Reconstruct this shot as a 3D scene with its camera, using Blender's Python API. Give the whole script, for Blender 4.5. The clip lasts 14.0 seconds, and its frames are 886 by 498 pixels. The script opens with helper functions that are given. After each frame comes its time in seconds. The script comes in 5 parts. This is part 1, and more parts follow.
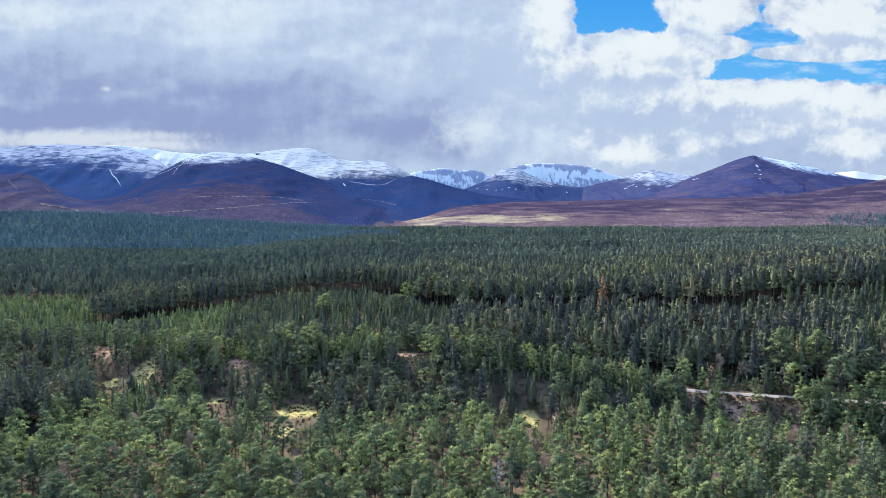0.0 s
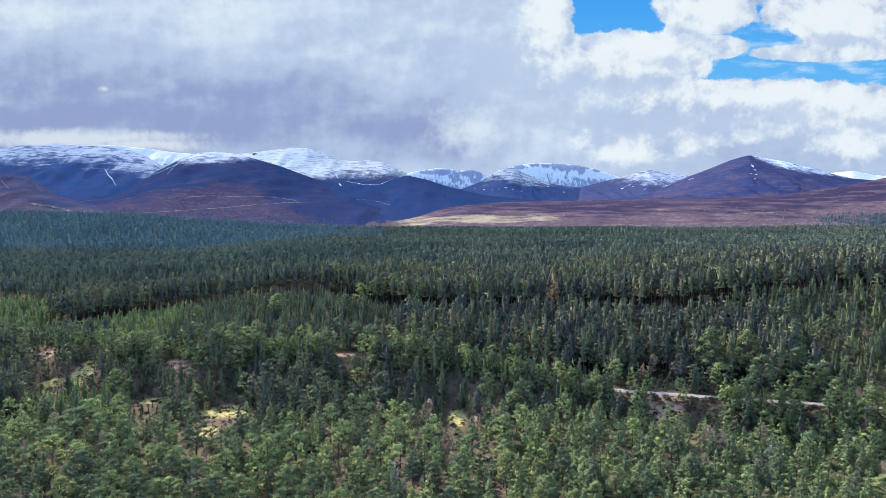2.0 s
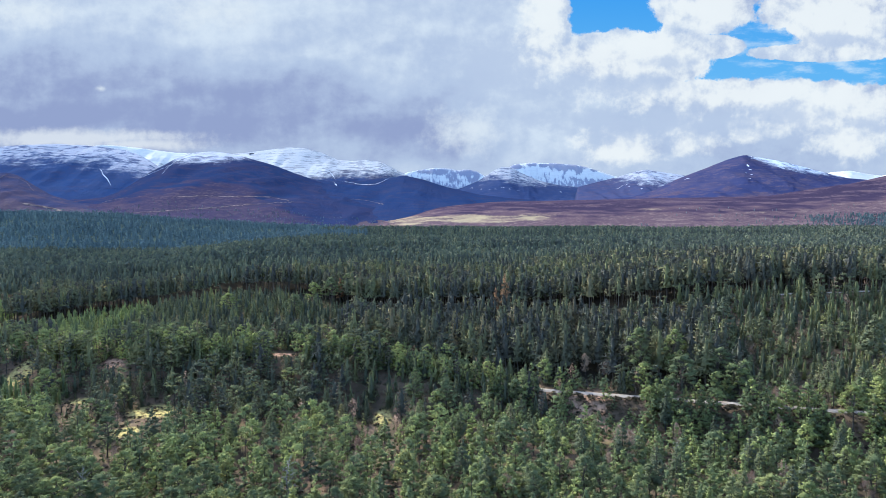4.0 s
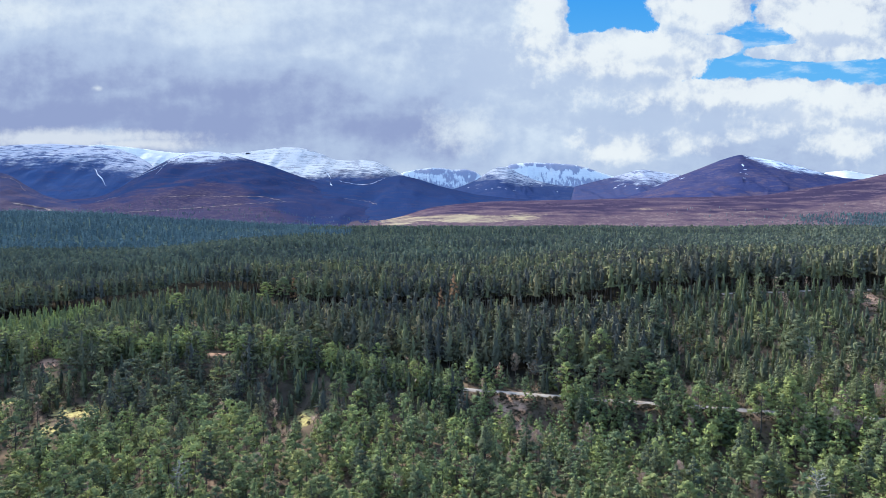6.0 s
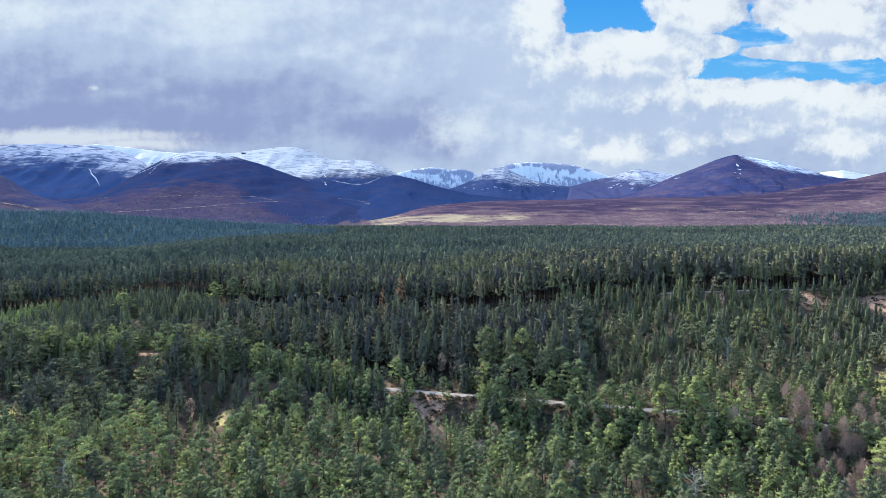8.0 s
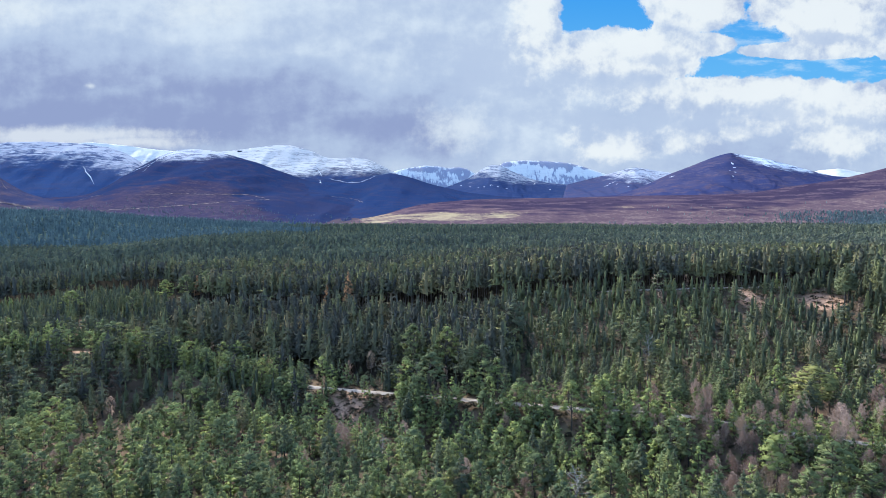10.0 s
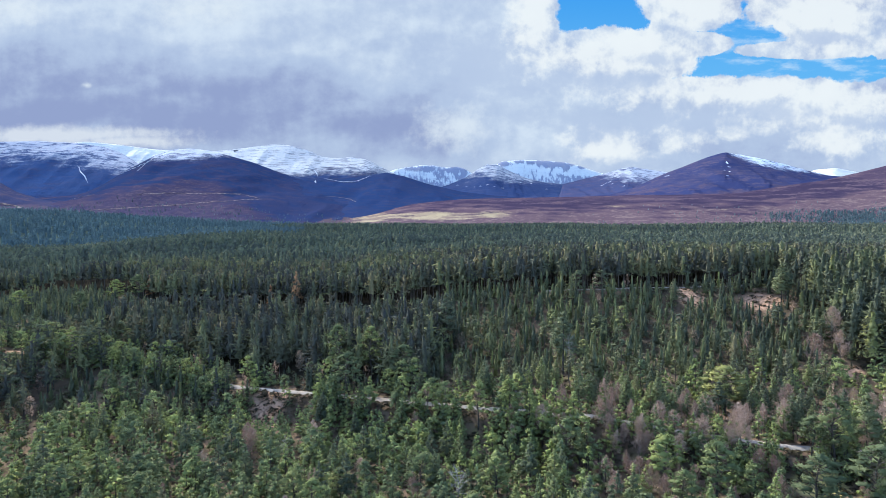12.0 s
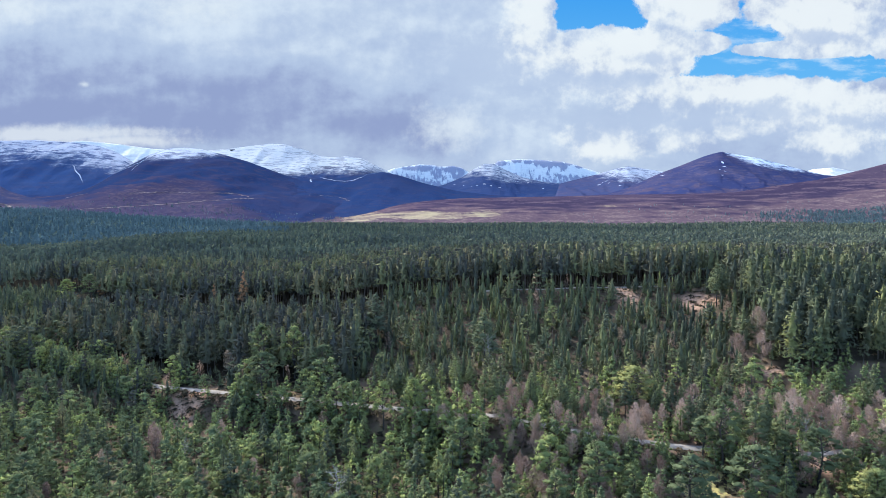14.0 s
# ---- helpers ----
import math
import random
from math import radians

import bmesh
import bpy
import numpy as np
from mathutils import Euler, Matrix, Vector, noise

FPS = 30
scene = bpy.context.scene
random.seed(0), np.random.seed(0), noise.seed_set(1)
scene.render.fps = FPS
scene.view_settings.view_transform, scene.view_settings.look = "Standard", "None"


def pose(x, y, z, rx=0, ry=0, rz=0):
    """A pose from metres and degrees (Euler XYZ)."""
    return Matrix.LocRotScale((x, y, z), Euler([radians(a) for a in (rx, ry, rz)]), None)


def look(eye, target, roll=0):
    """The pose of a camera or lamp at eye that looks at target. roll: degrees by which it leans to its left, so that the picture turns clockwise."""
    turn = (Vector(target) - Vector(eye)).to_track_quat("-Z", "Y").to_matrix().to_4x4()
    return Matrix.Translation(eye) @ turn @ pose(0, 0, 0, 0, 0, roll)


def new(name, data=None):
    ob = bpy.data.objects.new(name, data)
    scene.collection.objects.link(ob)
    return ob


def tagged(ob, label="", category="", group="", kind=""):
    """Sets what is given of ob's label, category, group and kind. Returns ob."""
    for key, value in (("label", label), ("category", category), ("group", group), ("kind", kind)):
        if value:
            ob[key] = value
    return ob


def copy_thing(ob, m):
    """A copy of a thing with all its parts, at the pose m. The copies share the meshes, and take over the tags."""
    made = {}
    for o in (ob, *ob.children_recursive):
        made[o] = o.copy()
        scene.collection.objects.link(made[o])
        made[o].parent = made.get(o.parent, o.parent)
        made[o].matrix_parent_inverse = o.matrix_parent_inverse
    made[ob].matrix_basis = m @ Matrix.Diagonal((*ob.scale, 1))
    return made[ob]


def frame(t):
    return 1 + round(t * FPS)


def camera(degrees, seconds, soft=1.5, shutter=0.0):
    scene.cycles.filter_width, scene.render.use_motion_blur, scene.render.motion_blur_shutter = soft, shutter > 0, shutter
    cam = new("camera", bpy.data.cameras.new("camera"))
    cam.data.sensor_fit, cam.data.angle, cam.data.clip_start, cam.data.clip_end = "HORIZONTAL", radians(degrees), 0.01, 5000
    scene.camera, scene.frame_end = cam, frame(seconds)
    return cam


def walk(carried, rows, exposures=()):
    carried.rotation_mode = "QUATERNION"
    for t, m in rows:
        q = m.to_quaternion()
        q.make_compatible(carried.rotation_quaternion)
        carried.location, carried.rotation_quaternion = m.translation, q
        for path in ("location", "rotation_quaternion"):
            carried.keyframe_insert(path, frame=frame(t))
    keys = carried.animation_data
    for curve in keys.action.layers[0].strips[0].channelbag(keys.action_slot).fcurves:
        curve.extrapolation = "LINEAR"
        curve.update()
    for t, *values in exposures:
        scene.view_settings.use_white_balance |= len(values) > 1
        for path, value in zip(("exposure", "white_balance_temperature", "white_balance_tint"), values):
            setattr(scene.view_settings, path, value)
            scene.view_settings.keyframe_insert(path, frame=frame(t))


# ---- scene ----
# seconds, x, y, height over EYE, yaw, pitch, roll
cam = camera(72.0, 14.0, 0.5)
EYE = 49.0
ROWS = [
    (0.0, 0.000, 0.000, -0.000, 0.000, -2.750, -0.000),
    (0.5, 4.554, -0.028, 0.011, -0.003, -2.752, -0.003),
    (1.0, 9.157, -0.075, 0.026, -0.007, -2.754, -0.005),
    (1.5, 13.712, -0.134, 0.045, -0.009, -2.755, -0.006),
    (2.0, 18.369, -0.192, 0.064, -0.010, -2.757, -0.005),
    (2.5, 22.946, -0.232, 0.080, -0.009, -2.758, -0.004),
    (3.0, 27.725, -0.248, 0.087, -0.014, -2.762, -0.001),
    (5.5, 51.633, -0.179, 0.051, -0.065, -2.802, 0.010),
    (6.0, 56.585, -0.148, 0.041, -0.081, -2.803, 0.011),
    (6.5, 61.522, -0.108, 0.027, -0.096, -2.804, 0.012),
    (7.0, 66.652, -0.067, 0.014, -0.115, -2.804, 0.012),
    (7.5, 71.675, -0.034, 0.000, -0.134, -2.804, 0.011),
    (8.0, 76.793, -0.016, -0.014, -0.154, -2.819, 0.009),
    (10.5, 101.167, 0.009, -0.090, -0.228, -3.018, 0.002),
    (11.0, 105.993, 0.036, -0.084, -0.241, -3.029, 0.004),
    (11.5, 110.875, 0.053, -0.073, -0.255, -3.034, 0.005),
    (12.0, 115.964, 0.050, -0.055, -0.270, -3.040, 0.006),
    (12.5, 120.962, 0.027, -0.027, -0.282, -3.049, 0.003),
    (13.0, 126.075, -0.012, 0.012, -0.289, -3.065, -0.004),
    (13.5, 131.009, -0.062, 0.057, -0.286, -3.092, -0.015),
    (14.0, 136.000, -0.124, 0.109, -0.277, -3.104, -0.029),
]
walk(cam, [(t, pose(x, y, EYE + z, 90 + pitch, roll, yaw)) for t, x, y, z, yaw, pitch, roll in ROWS],
     exposures=[(0.0, 2.17, 5900, 4), (14.0, 2.17, 5900, 4)])

# ---- light ----
SUN_ELEV, SUN_TURN = 38.0, -34.0      # the sun stands ahead, to the left of the view
world = bpy.data.worlds.new("sky")
scene.world = world
world.use_nodes = True
wn = world.node_tree
sky = wn.nodes.new("ShaderNodeTexSky")
sky.sky_type, sky.sun_disc = "NISHITA", False
sky.sun_elevation, sky.sun_rotation = radians(SUN_ELEV), radians(SUN_TURN)
sky.dust_density, sky.air_density = 1.5, 1.0
wn.nodes["Background"].inputs["Strength"].default_value = 0.15
wn.links.new(sky.outputs[0], wn.nodes["Background"].inputs[0])
sun = new("sun", bpy.data.lights.new("sun", "SUN"))
sun.data.energy, sun.data.angle, sun.data.color = 2.55, radians(0.8), (1.0, 0.93, 0.79)
sun.matrix_world = look((math.sin(radians(SUN_TURN)) * math.cos(radians(SUN_ELEV)), math.cos(radians(SUN_TURN)) * math.cos(radians(SUN_ELEV)), math.sin(radians(SUN_ELEV))), (0, 0, 0))


from mathutils.bvhtree import BVHTree


# ---- node helpers ----
def material(name):
    m = bpy.data.materials.new(name)
    m.use_nodes = True
    m.node_tree.nodes.clear()
    return m, m.node_tree


class Net:
    """Short hand for building a node tree."""

    def __init__(self, tree):
        self.t = tree

    def node(self, kind, **props):
        n = self.t.nodes.new(kind)
        for k, v in props.items():
            setattr(n, k, v)
        return n

    def put(self, socket, v):
        if isinstance(v, bpy.types.NodeSocket):
            self.t.links.new(v, socket)
        elif isinstance(v, tuple) and len(v) == 3 and socket.type == "RGBA":
            socket.default_value = (*v, 1)
        else:
            socket.default_value = v

    def math(self, op, a, b=0.0, c=0.0, clamp=False):
        n = self.node("ShaderNodeMath", operation=op, use_clamp=clamp)
        for s, v in zip(n.inputs, (a, b, c)):
            self.put(s, v)
        return n.outputs[0]

    def add(self, a, b):
        return self.math("ADD", a, b)

    def sub(self, a, b):
        return self.math("SUBTRACT", a, b)

    def mul(self, a, b):
        return self.math("MULTIPLY", a, b)

    def ramp(self, v, lo, hi):
        """0 at lo, 1 at hi, smooth between."""
        n = self.node("ShaderNodeMapRange", interpolation_type="SMOOTHSTEP")
        for s, x in zip(n.inputs, (v, lo, hi, 0.0, 1.0)):
            self.put(s, x)
        return n.outputs[0]

    def mix(self, f, a, b):
        n = self.node("ShaderNodeMix", data_type="RGBA")
        self.put(n.inputs[0], f)
        self.put(n.inputs[6], a)
        self.put(n.inputs[7], b)
        return n.outputs[2]

    def noise(self, vec, scale, detail=4.0, rough=0.55, distort=0.0):
        n = self.node("ShaderNodeTexNoise")
        self.put(n.inputs["Vector"], vec)
        n.inputs["Scale"].default_value, n.inputs["Detail"].default_value = scale, detail
        n.inputs["Roughness"].default_value, n.inputs["Distortion"].default_value = rough, distort
        return n.outputs[0]

    def coords(self):
        n = self.node("ShaderNodeTexCoord")
        return n.outputs["Object"]

    def split(self, vec):
        n = self.node("ShaderNodeSeparateXYZ")
        self.put(n.inputs[0], vec)
        return n.outputs

    def join(self, x, y, z):
        n = self.node("ShaderNodeCombineXYZ")
        for s, v in zip(n.inputs, (x, y, z)):
            self.put(s, v)
        return n.outputs[0]

    def scaled(self, vec, s):
        n = self.node("ShaderNodeVectorMath", operation="MULTIPLY")
        self.put(n.inputs[0], vec)
        n.inputs[1].default_value = s
        return n.outputs[0]

    def surface(self, color, rough=0.9, bump=None, bump_size=1.0, spec=0.3):
        b = self.node("ShaderNodeBsdfPrincipled")
        self.put(b.inputs["Base Color"], color)
        self.put(b.inputs["Roughness"], rough)
        b.inputs["Specular IOR Level"].default_value = spec
        if bump is not None:
            n = self.node("ShaderNodeBump")
            n.inputs["Strength"].default_value, n.inputs["Distance"].default_value = 0.8, bump_size
            self.put(n.inputs["Height"], bump)
            self.t.links.new(n.outputs[0], b.inputs["Normal"])
        o = self.node("ShaderNodeOutputMaterial")
        self.t.links.new(b.outputs[0], o.inputs[0])
        return b


def smooth(a, b, v):
    s = np.clip((v - a) / (b - a), 0.0, 1.0)
    return s * s * (3 - 2 * s)


# ---- materials ----
def needles(name, dark, light, dry, bleed=0.42, per_tree="object", spray=0.14, gloss=0.0):
    """Foliage: a tint for each tree, fine variation over the tufts, some light shining through."""
    m, t = material(name)
    n = Net(t)
    if per_tree == "object":
        tint = n.node("ShaderNodeObjectInfo").outputs["Random"]
    else:
        tint = n.node("ShaderNodeAttribute", attribute_name="tint").outputs["Fac"]
    where = n.node("ShaderNodeNewGeometry")
    fine = n.noise(where.outputs["Position"], 0.9, 2.0)
    island = where.outputs["Random Per Island"]
    stand = n.noise(n.scaled(where.outputs["Position"], (0.55, 1.3, 0.5)), 0.016, 3.0)
    v = n.add(n.mul(tint, 0.50), n.add(n.mul(island, spray * 0.4), n.add(n.mul(fine, 0.26), n.mul(n.sub(stand, 0.5), 0.85))))
    col = n.mix(n.ramp(v, 0.15, 0.95), dark, light)
    odd = n.ramp(n.math("FRACT", n.mul(tint, 7.31)), 0.90, 0.98)
    col = n.mix(n.mul(odd, 0.5), col, dry)
    d = n.node("ShaderNodeBsdfPrincipled")
    n.put(d.inputs["Base Color"], col)
    d.inputs["Roughness"].default_value = 0.65
    d.inputs["Specular IOR Level"].default_value = gloss
    tr = n.node("ShaderNodeBsdfTranslucent")
    n.put(tr.inputs[0], col)
    mx = n.node("ShaderNodeMixShader")
    mx.inputs[0].default_value = bleed
    t.links.new(d.outputs[0], mx.inputs[1])
    t.links.new(tr.outputs[0], mx.inputs[2])
    t.links.new(mx.outputs[0], n.node("ShaderNodeOutputMaterial").inputs[0])
    return m


def bark(name, low, high, grain=3.0):
    m, t = material(name)
    n = Net(t)
    p = n.coords()
    up = n.ramp(n.split(p)[2], 2.0, 9.0)
    g = n.noise(n.scaled(p, (1, 1, 0.25)), grain, 4.0)
    tint = n.node("ShaderNodeObjectInfo").outputs["Random"]
    col = n.mix(n.add(n.mul(up, 0.8), n.mul(tint, 0.2)), low, high)
    col = n.mix(n.ramp(g, 0.35, 0.7), n.scaled(col, (0.55, 0.55, 0.55)), col)
    n.surface(col, 0.9, g, 0.03)
    return m


PINE = (0.056, 0.057, 0.052), (0.150, 0.153, 0.072), (0.20, 0.16, 0.09)
YOUNG = (0.104, 0.128, 0.072), (0.252, 0.281, 0.096), (0.21, 0.21, 0.08)
MATURE = (0.094, 0.112, 0.064), (0.200, 0.222, 0.082), (0.26, 0.24, 0.09)
# far needles, blued and lightened so that the colour carries the haze
HAZED = (0.058, 0.082, 0.094), (0.128, 0.164, 0.168), (0.10, 0.13, 0.13)
TWIGS = (0.20, 0.135, 0.112), (0.43, 0.315, 0.265), (0.38, 0.29, 0.21)
mat_pine = needles("pine_needles", (0.080, 0.092, 0.064), (0.185, 0.200, 0.082), (0.20, 0.16, 0.09), 0.38)
mat_young = needles("young_pine_needles", *YOUNG, 0.42)
mat_mature = needles("old_pine_needles", *MATURE, 0.42)
mat_pine_stand = needles("pine_stand_needles", *PINE, 0.16, per_tree="tint", spray=0.12)
mat_young_front = needles("young_thicket_needles", *YOUNG, 0.40, per_tree="tint", spray=0.12)
mat_young_stand = needles("young_stand_needles", (0.066, 0.074, 0.058), (0.150, 0.162, 0.078), (0.21, 0.21, 0.08), 0.36, per_tree="tint", spray=0.12)
mat_hazed = needles("hazed_needles", *HAZED, 0.12, per_tree="tint", spray=0.12, gloss=0.0)
mat_forest = needles("forest_needles", (0.056, 0.063, 0.054), (0.130, 0.138, 0.086), (0.15, 0.14, 0.08), 0.14, per_tree="tint", spray=0.15, gloss=0.0)
mat_twigs = needles("birch_twigs", *TWIGS, 0.2)
mat_twigs_stand = needles("birch_stand_twigs", *TWIGS, 0.2, per_tree="tint")
mat_brown = needles("browned_needles", (0.14, 0.08, 0.05), (0.28, 0.17, 0.10), (0.30, 0.19, 0.11), 0.2)
mat_heather = needles("heather_and_juniper", (0.030, 0.026, 0.020), (0.105, 0.085, 0.050), (0.16, 0.10, 0.07), 0.2, per_tree="tint")
mat_bark = bark("pine_bark", (0.040, 0.037, 0.036), (0.075, 0.058, 0.050))
mat_birch_bark = bark("birch_bark", (0.10, 0.085, 0.08), (0.30, 0.27, 0.25))
mat_dead = bark("dead_wood", (0.15, 0.135, 0.125), (0.25, 0.235, 0.22))


OPEN_ROAD = [(62.5, 66), (79, 84.5), (102, 103.5), (122, 126), (146, 147.5), (179, 182)]
ROAD = [(-125, 208), (-70, 191), (-20, 184.5), (20, 178), (43, 169), (62.6, 156.5), (81, 151.5), (101, 141.5), (124, 132), (147, 125), (162, 119), (180, 114), (192, 112), (205, 111), (240, 114)]
ROAD_Z = [5.5, 6.5, 9.0, 7.5, 5.0, 4.7, 4.7, 6.0, 6.9, 7.4, 6.4, 5.2, 4.8, 4.5, 6.0]
TRACK = [(150, 203), (170, 206), (190, 208), (204, 210), (216, 211), (226, 212)]
# clearings: place, half width, half depth
CLEAR = [(-38.5, 157.5, 5.5, 4.5), (-91, 184, 3.2, 6.5), (22, 152, 2.0, 4.0), (-62, 182, 4, 2.2), (73.5, 148, 4.0, 5.5), (197.5, 201, 3.2, 8), (219, 194, 5, 4.5), (219, 150, 2.2, 2.0), (-111, 197, 3.5, 2.8), (-9, 181, 4, 1.4), (183, 105, 4, 2.5), (-38, 142, 2.5, 3), (-99, 180.5, 3.5, 2.2), (205, 108, 3, 2), (-63, 166, 3, 1.6)]


STRAW = {0, 1, 2, 10, 11, 12, 14}   # clearings with yellow grass; the others are bare and pinkish


def heather_ground():
    m, t = material("forest_floor")
    n = Net(t)
    p = n.coords()
    big, mid, fine = n.noise(p, 0.012, 3.0), n.noise(p, 0.09, 4.0), n.noise(p, 1.4, 5.0, 0.65)
    col = n.mix(n.ramp(mid, 0.35, 0.65), (0.046, 0.036, 0.027), (0.110, 0.076, 0.056))
    col = n.mix(n.ramp(n.add(mid, n.mul(n.sub(fine, 0.5), 0.4)), 0.60, 0.74), col, (0.135, 0.108, 0.060))
    col = n.mix(n.ramp(n.add(big, n.mul(n.sub(fine, 0.5), 0.4)), 0.52, 0.72), col, (0.15, 0.095, 0.072))
    col = n.mix(n.mul(n.ramp(fine, 0.45, 0.75), 0.5), col, (0.045, 0.050, 0.020))
    # fallen needles under the tall stands, darkened to put in the stands' shade
    shade = n.node("ShaderNodeAttribute", attribute_name="litter_shade").outputs["Fac"]
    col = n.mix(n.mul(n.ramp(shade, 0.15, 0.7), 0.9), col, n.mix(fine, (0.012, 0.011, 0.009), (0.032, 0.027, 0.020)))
    x, y, _ = n.split(p)
    for i, (cx, cy, rx, ry) in enumerate(CLEAR):
        a = n.math("POWER", n.math("DIVIDE", n.sub(x, cx), rx * 1.3), 2.0)
        b = n.math("POWER", n.math("DIVIDE", n.sub(y, cy), ry * 1.3), 2.0)
        inside = n.ramp(n.add(n.math("SQRT", n.add(a, b)), n.mul(n.sub(fine, 0.5), 1.1)), 1.15, 0.7)
        col = n.mix(n.mul(inside, 0.85), col, n.mix(n.ramp(fine, 0.36, 0.54), (0.10, 0.066, 0.045), (0.36, 0.30, 0.115) if i in STRAW else (0.31, 0.19, 0.135)))
    # a darker, greener floor under the closed forest
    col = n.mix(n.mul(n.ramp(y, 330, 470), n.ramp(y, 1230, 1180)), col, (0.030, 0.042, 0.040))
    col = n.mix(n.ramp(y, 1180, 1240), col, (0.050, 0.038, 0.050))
    n.surface(col, 0.95, spec=0.0)
    return m


def gravel():
    m, t = material("pale_gravel")
    n = Net(t)
    p = n.coords()
    f, g = n.noise(p, 3.0, 5.0, 0.7), n.noise(p, 0.25, 3.0)
    col = n.mix(f, (0.15, 0.125, 0.11), (0.27, 0.235, 0.21))
    col = n.mix(n.ramp(g, 0.55, 0.75), col, (0.15, 0.12, 0.10))
    n.surface(col, 0.95, f, 0.08, 0.0)
    return m


def hill_skin(name, low, mid, high, warm=(0.037, 0.032, 0.064), snow_max=0.9, rocky=0.5, ribbed=3.0, snow_tone=(0.43, 0.465, 0.55), streak=(0.006, 0.006, 0.045), rib=(0.022, 0.010, 0.006), thin=4.0, pale=(0.085, 0.064, 0.078), deep=0.6):
    """Heather, grass and scree tinted with haze, with snow above a ragged line; the mesh says where snow, rust and
    straw lie.
    """
    m, t = material(name)
    n = Net(t)
    p = n.coords()

    def laid(what):
        return n.node("ShaderNodeAttribute", attribute_name=what).outputs["Fac"]

    big, medium = n.noise(p, 0.004, 4.0), n.noise(p, 0.016, 5.0, 0.6)
    fine = n.noise(p, 0.09, 5.0, 0.65)
    stripes = n.noise(n.scaled(p, streak), 1.0, 6.0, 0.64)
    ledges = n.noise(n.scaled(p, (0.008, 0.014, 0.10)), 1.0, 5.0, 0.62)
    ribs = n.noise(n.scaled(p, rib), 1.0, 5.0, 0.64)
    strokes = n.noise(n.scaled(p, (0.016, 0.024, 0.10)), 1.0, 7.0, 0.70, 0.6)
    col = n.mix(n.ramp(n.add(big, n.mul(n.sub(medium, 0.5), 0.6)), 0.40, 0.62), low, mid)
    col = n.mix(n.ramp(n.add(ledges, n.mul(n.sub(fine, 0.5), 0.5)), 0.50, 0.66), col, high)
    rust = n.add(laid("warm"), n.add(n.mul(n.sub(ledges, 0.5), 5.5), n.add(n.mul(n.sub(medium, 0.5), 4.0), n.mul(n.sub(big, 0.5), 4.0))))
    col = n.mix(n.mul(n.ramp(rust, -0.2, 1.8), 0.85), col, warm)
    col = n.mix(n.mul(n.ramp(rust, 0.8, 1.9), n.mul(n.ramp(n.add(n.mul(fine, 0.6), n.mul(strokes, 0.4)), 0.48, 0.58), 0.7)), col, pale)
    straw = n.add(laid("straw"), n.add(n.mul(n.sub(ledges, 0.5), 6.0), n.mul(n.sub(fine, 0.5), 3.5)))
    col = n.mix(n.mul(n.ramp(straw, -0.2, 1.3), 0.9), col, n.mix(n.ramp(strokes, 0.40, 0.62), (0.13, 0.095, 0.085), (0.23, 0.19, 0.125)))
    depth = laid("snow")
    s = n.add(depth, n.add(n.mul(n.sub(stripes, 0.5), thin), n.add(n.mul(n.sub(fine, 0.5), 2.0), n.mul(n.sub(ribs, 0.5), ribbed))))
    snow = n.mul(n.ramp(s, -0.6, 1.4), snow_max)
    # stones and heather that show through, fewer where the snow lies deep
    bare = n.mul(n.ramp(n.add(strokes, n.mul(n.sub(stripes, 0.5), 0.5)), 0.49, 0.60), n.sub(1.0, n.mul(n.ramp(depth, 0.5, 3.0), deep)))
    snow = n.mul(snow, n.sub(1.0, n.mul(bare, rocky)))
    col = n.mix(snow, col, snow_tone)
    n.surface(col, 0.92, n.add(fine, n.mul(medium, 2.0)), 5.0, 0.0)
    return m


mat_floor = heather_ground()
mat_gravel = gravel()


def seen(points):
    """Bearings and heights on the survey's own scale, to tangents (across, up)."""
    c = math.tan(radians(2.75))
    out = []
    for px, py in points:
        a, b = (px - 784) / 1079.1, (441 - py) / 1079.1
        d = 1 + b * c
        out.append((a / d * math.sqrt(1 + c * c), (b - c) / d))
    return out


